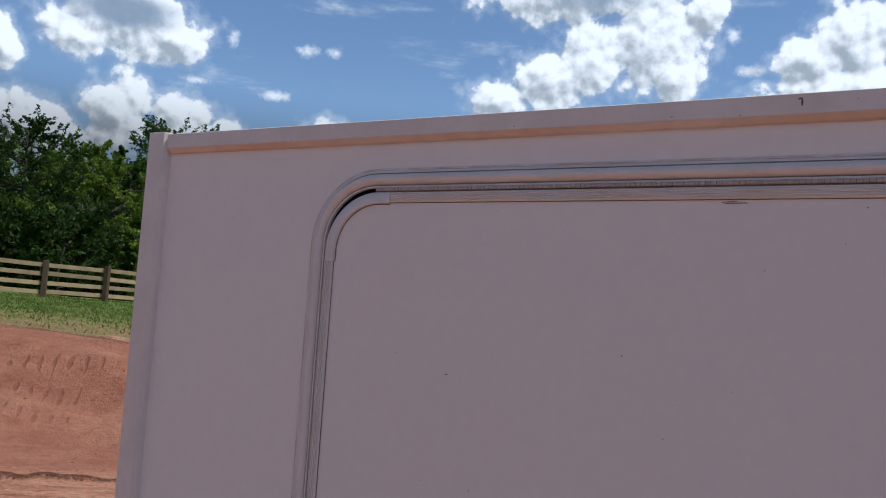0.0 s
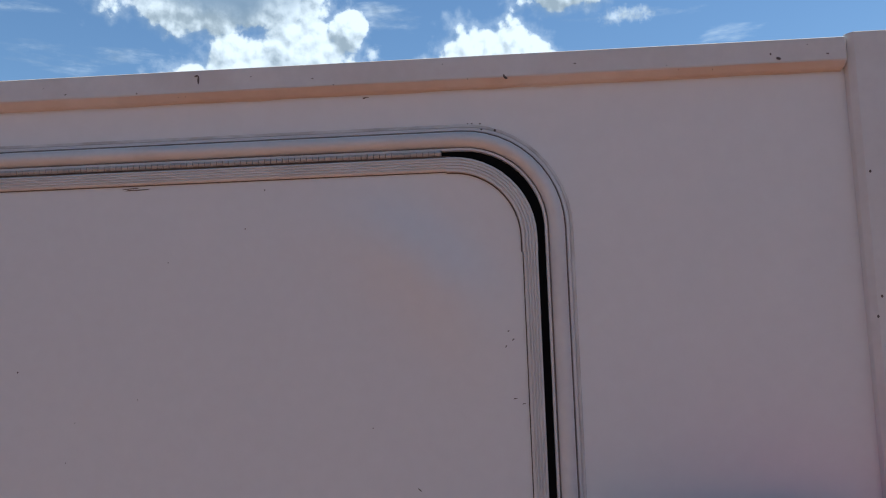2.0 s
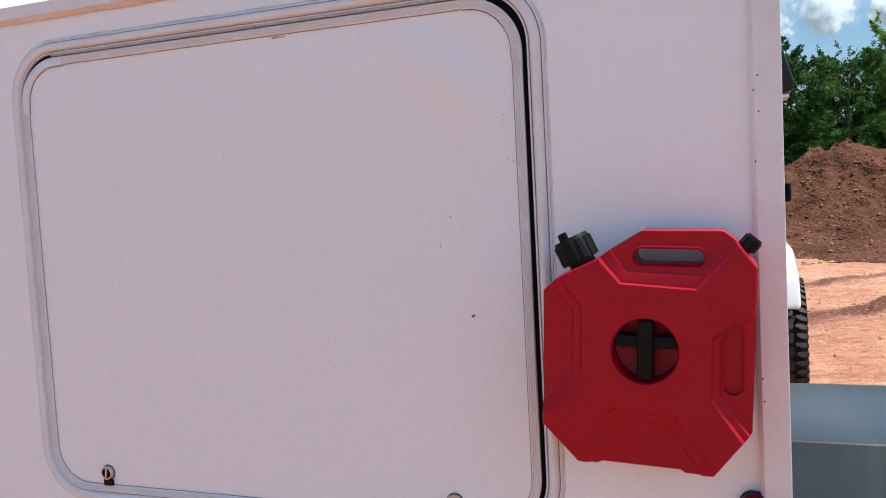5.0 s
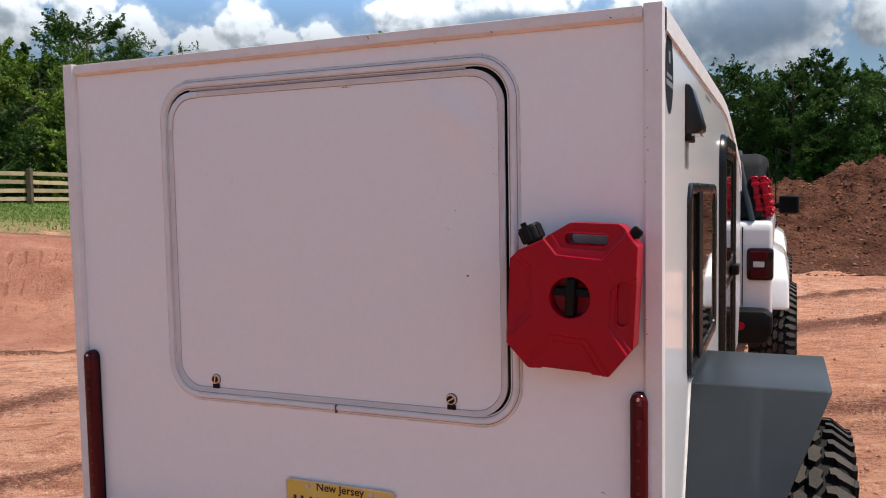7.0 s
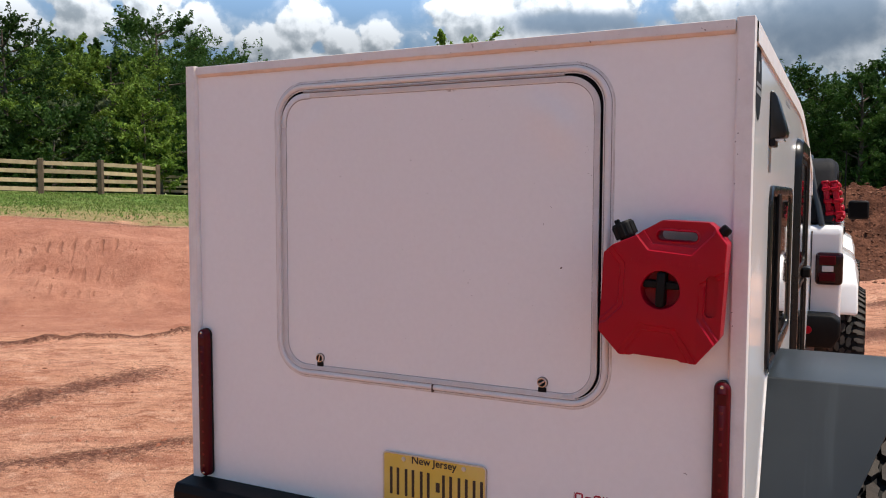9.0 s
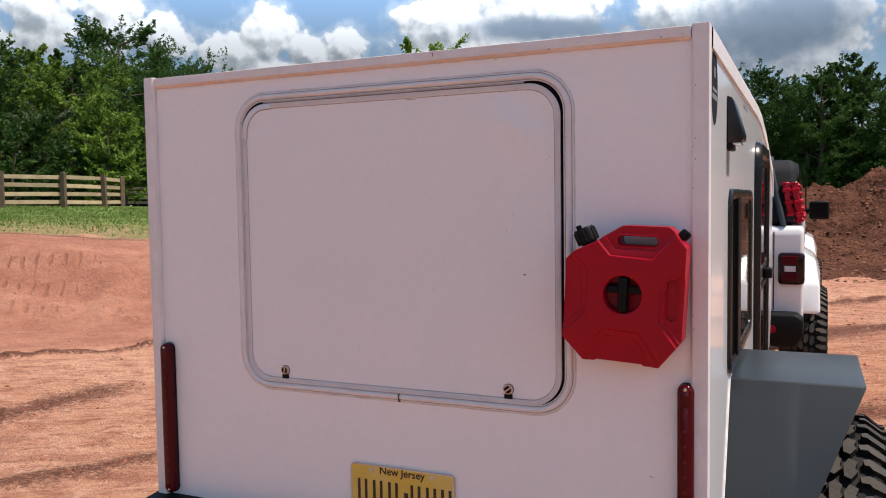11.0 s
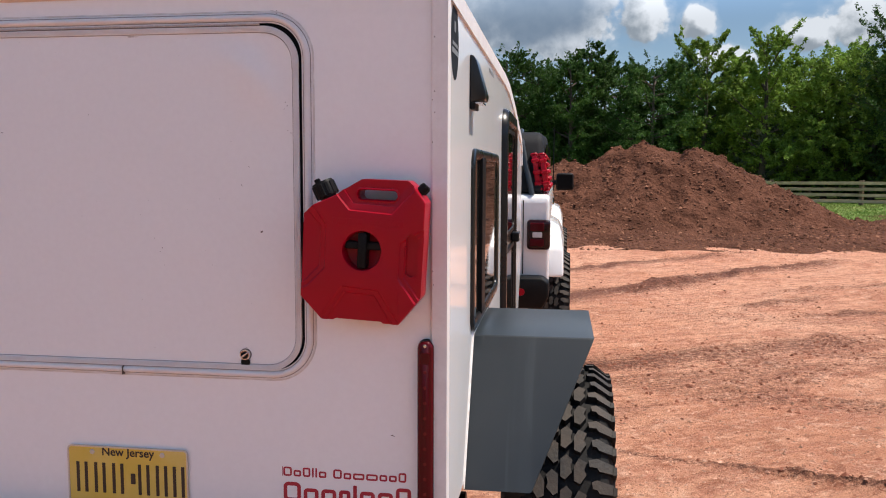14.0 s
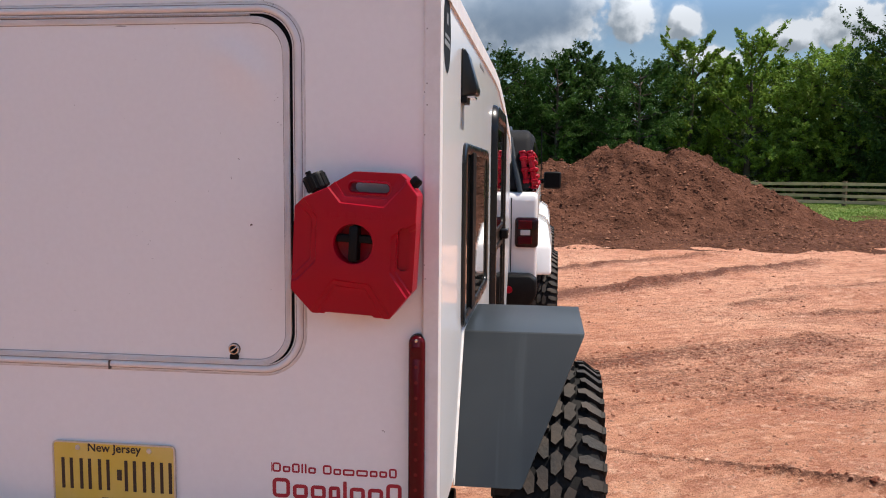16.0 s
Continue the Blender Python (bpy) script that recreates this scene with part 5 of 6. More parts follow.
# ---- fuel can on the rear wall ----
def build_can():
    c = Vector((0.598, 0.0, 1.386))
    can = thing("fuel_can", (c.x, 0.0, 1.24), "red moulded plastic fuel can with black caps on the rear wall", "fuel can")
    tilt = Matrix.Translation(c) @ Matrix.Rotation(radians(2.6), 4, "Y")
    back, front = -0.020, -0.096
    outline = [(-0.1306, 0.0762), (-0.1085, 0.0962), (-0.0595, 0.1194), (-0.045, 0.131), (-0.007, 0.1548), (0.091, 0.1553), (0.1066, 0.143), (0.1311, 0.112),
               (0.1285, -0.0903), (0.084, -0.1493), (0.050, -0.1493), (0.046, -0.1455), (-0.054, -0.1445), (-0.058, -0.1478), (-0.082, -0.1478), (-0.1306, -0.100)]
    shell = turned(bevelled(prism(outline, "y", back, front), 0.016, 6, 12), tilt)
    body = part("can_body", shell, RED, can, "red plastic body with moulded panels", smooth=42)

    def carve(bm):
        """Cuts a shape out of the body."""
        bm = turned(bm, tilt)
        bmesh.ops.translate(bm, verts=bm.verts, vec=-ORIGIN[can])
        bmesh.ops.recalc_face_normals(bm, faces=bm.faces)
        me = bpy.data.meshes.new("cut")
        bm.to_mesh(me)
        bm.free()
        cutter = new("cut", me)
        cutter.parent = can
        mod = body.modifiers.new("cut", "BOOLEAN")
        mod.object, mod.operation, mod.solver = cutter, "DIFFERENCE", "EXACT"
        bpy.context.view_layer.update()
        done = bpy.data.meshes.new_from_object(body.evaluated_get(bpy.context.evaluated_depsgraph_get()))
        body.modifiers.clear()
        body.data = done
        bpy.data.objects.remove(cutter)

    carve(lathe([(0.0, front - 0.02), (0.0425, front - 0.02), (0.0425, front), (0.0405, front + 0.004), (0.040, front + 0.034), (0.0, front + 0.034)], 40, Matrix.Translation((0.0, 0, 0.004)) @ Matrix.Rotation(radians(-90), 4, "X")))
    carve(prism([p[0] for p in rounded(-0.0165, 0.0705, 0.1115, 0.1335, 0.0105, 6)], "y", front - 0.02, back + 0.02))
    # the grip is thinner than the body
    carve(prism([(-0.050, 0.175), (-0.044, 0.130), (-0.024, 0.103), (0.067, 0.100), (0.107, 0.146), (0.107, 0.175)], "y", front - 0.02, front + 0.012))
    part("slot_rim", turned(moulding(rounded(-0.0165, 0.0705, 0.1115, 0.1335, 0.0105, 6), [(0.005, -0.004), (0.004, 0.0012), (0.001, 0.002), (-0.0012, -0.001), (-0.0012, -0.020)], "y", front + 0.012), tilt), RED, body, smooth=60)
    # moulded relief: stepped hollows along the sides leave a raised cross in the middle

    def hollow(poly, depth, start=0.0, draft=0.06):
        """Sinks a shape with sloping walls into the front face."""
        mid = Vector((sum(p[0] for p in poly) / len(poly), sum(p[1] for p in poly) / len(poly)))
        bm = bmesh.new()
        rings = []
        for y, k in ((front - 0.02, 1.0), (front + start, 1.0), (front + start + depth, 1.0 - draft)):
            rings.append([bm.verts.new((mid.x + (p[0] - mid.x) * k, y, mid.y + (p[1] - mid.y) * k)) for p in poly])
        for a, b in zip(rings, rings[1:]):
            for k in range(len(poly)):
                bm.faces.new((a[k - 1], a[k], b[k], b[k - 1]))
        bm.faces.new(rings[0])
        bm.faces.new(rings[-1][::-1])
        carve(bm)

    for outer, inner in (([(-0.160, 0.106), (-0.108, 0.094), (-0.079, 0.058), (-0.079, -0.038), (-0.116, -0.079), (-0.160, -0.098)], [(-0.160, 0.092), (-0.121, 0.086), (-0.091, 0.054), (-0.091, -0.034), (-0.124, -0.070), (-0.160, -0.086)]),
                         ([(-0.098, -0.180), (-0.082, -0.132), (-0.042, -0.072), (0.038, -0.077), (0.086, -0.142), (0.100, -0.180)], [(-0.080, -0.180), (-0.070, -0.138), (-0.037, -0.085), (0.030, -0.089), (0.070, -0.146), (0.082, -0.180)]),
                         ([(0.160, 0.078), (0.138, 0.062), (0.080, 0.026), (0.079, -0.052), (0.121, -0.108), (0.160, -0.120)], [(0.160, 0.066), (0.138, 0.050), (0.0895, 0.020), (0.0895, -0.049), (0.127, -0.098), (0.160, -0.108)]),
                         ([(-0.075, 0.175), (-0.060, 0.120), (-0.032, 0.088), (0.062, 0.083), (0.106, 0.132), (0.112, 0.175)], None)):
        hollow(outer, 0.0045)
        if inner:
            hollow(inner, 0.0040, 0.0045)
    carve(prism([p[0] for p in rounded(0.0935, 0.1175, -0.046, 0.044, 0.0115, 6)], "y", front - 0.02, front + 0.015))
    # soften the edges of the moulding
    bm = bmesh.new()
    bm.from_mesh(body.data)
    bmesh.ops.remove_doubles(bm, verts=bm.verts, dist=0.0002)
    sharp = [e for e in bm.edges if len(e.link_faces) == 2 and e.calc_face_angle(0) > 0.55 and e.calc_length() > 0.004]
    bmesh.ops.bevel(bm, geom=sharp, offset=0.0022, segments=3, affect="EDGES", profile=0.5, clamp_overlap=True)
    for f in bm.faces:
        f.smooth = True
    for e in bm.edges:
        e.smooth = len(e.link_faces) != 2 or e.calc_face_angle(0) < radians(34)
    bm.to_mesh(body.data)
    bm.free()
    # raised word too faint to read: low plain bars
    x = -0.066
    for w in (0.010, 0.016, 0.014, 0.014, 0.0, 0.014, 0.016, 0.014, 0.011):
        if w:
            part("raised_bar", turned(box(x, x + w, front - 0.00035, front + 0.002, 0.057, 0.071, 0.0005, 1), tilt), RED, body)
        x += w + 0.005 if w else 0.010
    # cross-shaped mount and knob in the hollow
    part("mount_bar", turned(box(-0.0395, 0.0395, front + 0.010, front + 0.036, 0.006, 0.022, 0.003), tilt), BLACK, can, "black mounting bar")
    part("lock_knob", turned(box(-0.0098, 0.0098, front - 0.002, front + 0.036, -0.034, 0.043, 0.006, 3), tilt), BLACK, can, "black T-shaped lock knob", smooth=40)
    part("wall_mount", box(c.x - 0.045, c.x + 0.045, back - 0.004, -0.0005, 1.35, 1.44, 0.004), BLACK, can)
    # caps: a ribbed filler cap and a small vent cap
    for x, z, lean, r, h, grips in ((-0.0850, 0.1140, -27, 0.0245, 0.033, 12), (0.1165, 0.1330, 40, 0.0105, 0.018, 8)):
        m = tilt @ Matrix.Translation((x, (front + back) / 2 - 0.008, z)) @ Matrix.Rotation(radians(lean), 4, "Y")
        cap = part("cap", turned(lathe([(r * 0.72, -0.016), (r * 0.72, 0.0), (r, 0.0), (r, h * 0.8), (r * 0.9, h), (0.0, h)], 24), m), BLACK, can, "black ribbed screw cap", smooth=35)
        for k in range(grips):
            g = m @ Matrix.Rotation(6.2832 * k / grips, 4, "Z")
            part("cap_rib", turned(box(r - 0.002, r + 0.0012, -r * 0.15, r * 0.15, 0.001, h * 0.86, 0.001, 1), g), BLACK, cap)
        if r > 0.02:
            part("cap_tab", turned(box(-0.014, -0.002, -0.004, 0.004, h - 0.002, h + 0.010, 0.0015, 1), m), BLACK, cap)


build_trailer()
build_fender(1)
build_fender(-1)
build_hatch()
build_side()
build_tail_light(0.703, 0.741, 0.735, 1.187)
build_tail_light(-0.796, -0.755, 0.735, 1.190)
build_plate()
build_badge()
build_can()


# ---- the car ahead of the trailer ----
CX, CY = 0.14, 3.93           # middle of the car, its rear panel


def build_car():
    car = thing("off_road_car", (CX, CY + 2.2, 0.0), "white square off-road car with a black soft top, towing the trailer", "car")
    R = lambda x: CX + x
    hw = 0.80
    # tub: body side with rear panel and bonnet
    side = [(CY, 0.74), (CY, 1.36), (CY + 0.03, 1.40), (CY + 2.75, 1.42), (CY + 2.9, 1.36), (CY + 4.15, 1.28), (CY + 4.25, 1.20), (CY + 4.25, 0.80), (CY + 3.4, 0.62), (CY + 0.4, 0.62)]
    part("car_body", bevelled(prism(side, "x", R(-hw), R(hw)), 0.035, 4, 20), CAR_WHITE, car, "white painted body", smooth=35)
    # black soft top with a rounded rear edge, dark side and rear windows
    top = [(CY + 0.06, 1.41), (CY + 0.20, 1.80), (CY + 0.30, 1.845), (CY + 2.2, 1.90), (CY + 2.35, 1.86), (CY + 2.75, 1.42)]
    roof = bmesh.new()
    lo = [roof.verts.new((R(-hw + 0.03 + 0.06 * (z - 1.41)), y, z)) for y, z in top]
    hi = [roof.verts.new((R(hw - 0.03 - 0.06 * (z - 1.41)), y, z)) for y, z in top]
    roof.faces.new(lo)
    roof.faces.new(hi[::-1])
    for k in range(len(top)):
        roof.faces.new((lo[k], hi[k], hi[k - 1], lo[k - 1]))
    bmesh.ops.recalc_face_normals(roof, faces=roof.faces)
    cab = part("car_top", bevelled(roof, 0.05, 4, 20), SOFT_TOP, car, "black canvas soft top", smooth=40)
    part("rear_pane", turned(box(R(-0.52), R(0.52), -0.01, 0.01, -0.14, 0.14, 0.004), Matrix.Translation((0, CY + 0.115, 1.58)) @ Matrix.Rotation(radians(-19), 4, "X")), GLASS, cab, "dark rear window")
    for s in (1, -1):
        x = R(s * (hw - 0.032))
        part("side_pane", turned(box(-0.008, 0.008, CY + 0.42, CY + 1.3, 1.47, 1.76, 0.003), Matrix.Translation((x, 0, 0)) @ Matrix.Rotation(radians(0), 4, "Y")), GLASS, cab)
        part("front_pane", box(x - 0.008, x + 0.008, CY + 1.4, CY + 2.25, 1.47, 1.76, 0.003), GLASS, cab)
        # corner bar of the roof frame
        part("corner_bar", tube([(R(s * (hw - 0.125)), CY + 0.03, 1.40), (R(s * (hw - 0.20)), CY + 0.13, 1.74), (R(s * (hw - 0.22)), CY + 0.4, 1.86)], 0.020, 10), GREY, cab, "grey corner bar", smooth=40)
        # flares over the wheels
        for y0, front in ((CY + 0.82, False), (CY + 3.74, True)):
            arch = [(y0 - 0.66, 0.80), (y0 - 0.60, 1.00), (y0 - 0.42, 1.155), (y0 + 0.42, 1.155), (y0 + 0.62, 0.98), (y0 + 0.70, 0.80), (y0 + 0.60, 0.80), (y0 + 0.52, 0.94), (y0 + 0.36, 1.04), (y0 - 0.36, 1.04), (y0 - 0.50, 0.92), (y0 - 0.54, 0.80)]
            bm = bmesh.new()
            ins, outs = [], []
            for y, z in arch:
                reach = 0.105 if z < 1.1 else 0.075
                ins.append(bm.verts.new((R(s * (hw - 0.02)), y, z + (0.05 if z > 1.1 else 0))))
                outs.append(bm.verts.new((R(s * (hw + reach)), y, z)))
            bm.faces.new(ins)
            bm.faces.new(outs[::-1])
            for k in range(len(arch)):
                bm.faces.new((ins[k], outs[k], outs[k - 1], ins[k - 1]))
            bmesh.ops.recalc_face_normals(bm, faces=bm.faces)
            part("wheel_flare", bevelled(bm, 0.022, 3, 20), CAR_WHITE, car, "white wheel arch flare", smooth=40)
            part("arch_lining", box(min(R(s * 0.50), R(s * 0.90)), max(R(s * 0.50), R(s * 0.90)), y0 - 0.52, y0 + 0.52, 0.80, 1.035, 0.05), BLACK, car)
            wheel(car, R(s * 0.80), y0, s)
        # tail lights that wrap round the corner
        x0, x1 = sorted((R(s * 0.645), R(s * 0.808)))
        light = part("tail_light", box(x0, x1, CY - 0.045, CY + 0.10, 1.015, 1.225, 0.026, 4), SMOKED_RED, car, "dark red tail light with a clear reversing lens", smooth=40)
        part("red_lens", box(x0 + 0.022, x1 - 0.042, CY - 0.050, CY - 0.02, 1.145, 1.205, 0.006), LENS, light)
        part("red_lens", box(x0 + 0.022, x1 - 0.042, CY - 0.050, CY - 0.02, 1.040, 1.095, 0.006), LENS, light)
        part("reverse_lens", box(x0 + 0.040, x1 - 0.055, CY - 0.050, CY - 0.02, 1.102, 1.140, 0.004), CLEAR_LENS, light, "clear reversing lens")
        # mirrors
        mx = R(s * 0.90)
        arm = part("mirror_arm", tube([(R(s * 0.76), CY + 2.72, 1.44), (mx, CY + 2.70, 1.455)], 0.025, 8), BLACK, car)
        part("mirror_housing", box(min(R(s * 0.83), R(s * 1.005)), max(R(s * 0.83), R(s * 1.005)), CY + 2.65, CY + 2.78, 1.37, 1.545, 0.025, 3), BLACK, arm, "black door mirror", smooth=40)
        # matte black: the mirror's dark reflection is put into its colour
        part("mirror_glass", box(min(R(s * 0.848), R(s * 0.988)), max(R(s * 0.848), R(s * 0.988)), CY + 2.646, CY + 2.652, 1.388, 1.527), RUBBER_AND_MIRROR, arm)
        part("bonnet_catch", box(R(s * 0.79) - 0.02, R(s * 0.79) + 0.02, CY + 2.95, CY + 3.05, 1.22, 1.29, 0.006), BLACK, car)
    # rear bumper with a red reflector, bumper ends
    part("rear_bumper", bevelled(prism([(R(-0.76), 0.62), (R(0.76), 0.62), (R(0.805), 0.70), (R(0.805), 0.80), (R(0.76), 0.835), (R(-0.76), 0.835), (R(-0.805), 0.80), (R(-0.805), 0.70)], "y", CY - 0.16, CY + 0.12), 0.02, 3), BLACK, car, "black moulded rear bumper", smooth=40)
    for s in (1, -1):
        part("reflector", lathe([(0.0, 0.0), (0.026, 0.0), (0.024, 0.006), (0.0, 0.008)], 20, Matrix.Translation((R(s * 0.615), CY - 0.16, 0.735)) @ Matrix.Rotation(radians(90), 4, "X")), RED, car, "round red reflector", smooth=40)
    part("tail_seam", box(R(0.615), R(0.622), CY - 0.003, CY + 0.01, 0.84, 1.36), BLACK, car)
    part("front_bumper", box(R(-0.85), R(0.85), CY + 4.2, CY + 4.45, 0.62, 0.80, 0.03), BLACK, car)
    part("grille", box(R(-0.55), R(0.55), CY + 4.2, CY + 4.28, 0.84, 1.22, 0.02), BLACK, car)
    part("antenna", tube([(R(0.80), CY + 2.88, 1.36), (R(0.80), CY + 2.88, 2.02)], 0.006, 6), BLACK, car)
    part("tow_hitch", box(R(-0.20), R(-0.14), CY - 0.3, CY - 0.1, 0.58, 0.66, 0.006), BLACK, car)


def build_board(shift, name_label):
    """A moulded recovery board carried on edge along the side of the car's top."""
    at = Vector((CX + 0.705 + shift, CY + 0.08, 1.42))
    board = thing("recovery_board", at, name_label, "recovery board", group="boards on the car")
    m = Matrix.Translation(at) @ Matrix.Rotation(radians(-9), 4, "Y")
    length, high, thick = 1.12, 0.27, 0.044
    part("board_plate", turned(box(0.0, thick * 0.85, 0.0, length, 0.0, high, 0.010, 2), m), RED, board, smooth=40)
    bms = []
    for i in range(5):
        for j in range(9):
            z, y = 0.030 + i * 0.052, 0.05 + j * 0.125
            bms.append(box(thick * 0.4, thick + 0.012, y - 0.036, y + 0.036, z - 0.017, z + 0.017, 0.008, 1))
    for z in (0.012, high - 0.012):
        bms.append(box(-0.006, thick, 0.0, length, z - 0.012, z + 0.012, 0.006, 1))
    part("tread_nubs", turned(joined(*bms), m), RED, board, smooth=40)
    for i in range(3):
        z = 0.055 + i * 0.08
        part("end_rib", turned(box(-0.006, thick + 0.004, -0.010, 0.030, z - 0.014, z + 0.014, 0.006, 1), m), RED, board)


build_car()
build_board(0.0, "red moulded recovery board strapped to the car's side")
build_board(0.054, "red recovery board with knobbly outer face strapped outside another")


# ---- heaped soil and loose stones ----
def mound_height(x, y):
    z = np.full(x.shape, -0.2)
    for px, py, ph, reach in ((3.3, 22.0, 2.42, 5.0), (4.75, 21.6, 2.18, 4.2), (1.3, 22.2, 1.80, 5.6), (-0.9, 22.8, 1.85, 6.0), (6.2, 21.9, 1.05, 3.4), (8.0, 21.9, 0.22, 3.2), (9.8, 22.0, 0.06, 3.0), (-3.0, 23.5, 1.3, 5.0), (2.6, 18.6, 0.45, 3.6), (5.6, 18.9, 0.35, 3.4)):
        d = np.sqrt((x - px) ** 2 + (y - py) ** 2 + 0.12) - 0.2
        z = np.maximum(z, ph * np.clip(1 - d / reach, -0.3, 1))
    z = z + 0.10 * layered(x, y, 0.45, 3, 51)
    body = smooth01((z + 0.02) / 0.5)
    z = z + body * (0.14 * layered(x, y, 0.8, 3, 61) + 0.11 * np.abs(layered(x, y, 2.2, 3, 71)) + 0.07 * layered(x, y, 4.6, 2, 81) + 0.035 * layered(x, y, 11.0, 1, 83))
    return z + 0.02


def scatter_rocks(places, sizes, seed):
    """Many small angular lumps as one mesh."""
    rng = np.random.RandomState(seed)
    base = np.array([(1, 0.2, 0.1), (-1, -0.1, 0.2), (0.1, 1, -0.1), (-0.2, -1, 0.1), (0.1, 0.1, 0.9), (0, -0.1, -0.9)])
    faces = np.array([(0, 2, 4), (2, 1, 4), (1, 3, 4), (3, 0, 4), (2, 0, 5), (1, 2, 5), (3, 1, 5), (0, 3, 5)])
    n = len(places)
    v = base[None] * sizes[:, None, None] * rng.uniform(0.6, 1.3, (n, 1, 3)) * rng.uniform(0.75, 1.25, (n, 6, 1))
    a = rng.uniform(0, 6.28, n)
    c, s = np.cos(a)[:, None], np.sin(a)[:, None]
    v = np.stack([v[..., 0] * c - v[..., 1] * s, v[..., 0] * s + v[..., 1] * c, v[..., 2] * 0.75], -1) + places[:, None]
    f = faces[None] + 6 * np.arange(n)[:, None, None]
    return v.reshape(-1, 3), f.reshape(-1, 3)


def stuff(name, verts, faces, mat, label, category, kind="stuff"):
    me = bpy.data.meshes.new(name)
    me.from_pydata(verts.tolist(), [], faces.tolist())
    me.materials.append(mat)
    return tagged(new(name, me), label, category, kind=kind)


def build_mound():
    xs, ys = np.arange(-9, 14.01, 0.085), np.arange(14.5, 30.01, 0.085)
    gx, gy = np.meshgrid(xs, ys, indexing="ij")
    gz = mound_height(gx, gy) + ground_height(gx, gy) * 0.4
    nx, ny = gx.shape
    idx = np.arange(nx * ny).reshape(nx, ny)
    quads = np.stack([idx[:-1, :-1], idx[1:, :-1], idx[1:, 1:], idx[:-1, 1:]], -1).reshape(-1, 4)
    keep = gz.ravel()[quads].max(1) > -0.05
    verts = np.stack([gx, gy, gz], -1).reshape(-1, 3)
    me = bpy.data.meshes.new("dirt_mound")
    me.from_pydata(verts.tolist(), [], quads[keep].tolist())
    me.polygons.foreach_set("use_smooth", [True] * len(me.polygons))
    me.materials.append(MOUND)
    ob = tagged(new("dirt_mound", me), "large heap of loose brown soil on the clay yard", "dirt mound")
    rng = np.random.RandomState(91)
    px, py = rng.uniform(-6, 12, 34000), rng.uniform(14.5, 24.5, 34000)
    pz = mound_height(px, py) + ground_height(px, py) * 0.4
    low = pz < ground_height(px, py)
    ok = (~low) | (rng.rand(len(px)) < 0.12)
    pz = np.maximum(pz, ground_height(px, py))
    size = 0.012 + 0.050 * rng.rand(34000) ** 6
    v, f = scatter_rocks(np.stack([px, py, pz], -1)[ok], size[ok], 92)
    stuff("soil_clods", v, f, CLOD, "clods and small stones lying on the soil heap", "soil")


def build_stones():
    rng = np.random.RandomState(93)
    n = 24000
    d = 2.5 + 15 * rng.rand(n) ** 1.3
    a = np.radians(np.where(rng.rand(n) < 0.75, rng.uniform(0, 42, n), rng.uniform(-75, -30, n)))
    px, py = 1 + d * np.sin(a), -1.9 + d * np.cos(a)
    ok = (np.abs(px) > 1.35) | (py < -0.3)
    pz = ground_height(px, py)
    size = 0.004 + 0.015 * rng.rand(n) ** 5
    v, f = scatter_rocks(np.stack([px, py, pz], -1)[ok], size[ok], 94)
    stuff("gravel", v, f, STONE, "small stones on the clay yard", "gravel")
    # crumbs of darker clay, thick along the tracks
    n = 60000
    d = 2.5 + 15 * rng.rand(n) ** 1.2
    a = np.radians(np.where(rng.rand(n) < 0.75, rng.uniform(0, 42, n), rng.uniform(-75, -30, n)))
    px, py = 1 + d * np.sin(a), -1.9 + d * np.cos(a)
    ok = ((np.abs(px) > 1.35) | (py < -0.3)) & (rng.rand(n) < 0.015 + 0.8 * churned_share(px, py) + 0.10 * np.clip(layered(px, py, 0.9, 3, 57), 0, 1) ** 2)
    pz = ground_height(px, py)
    size = 0.005 + 0.020 * rng.rand(n) ** 5
    v, f = scatter_rocks(np.stack([px, py, pz], -1)[ok], size[ok], 95)
    stuff("clay_crumbs", v, f, CRUMB, "crumbs of darker clay along the wheel tracks", "soil")


build_mound()
build_stones()


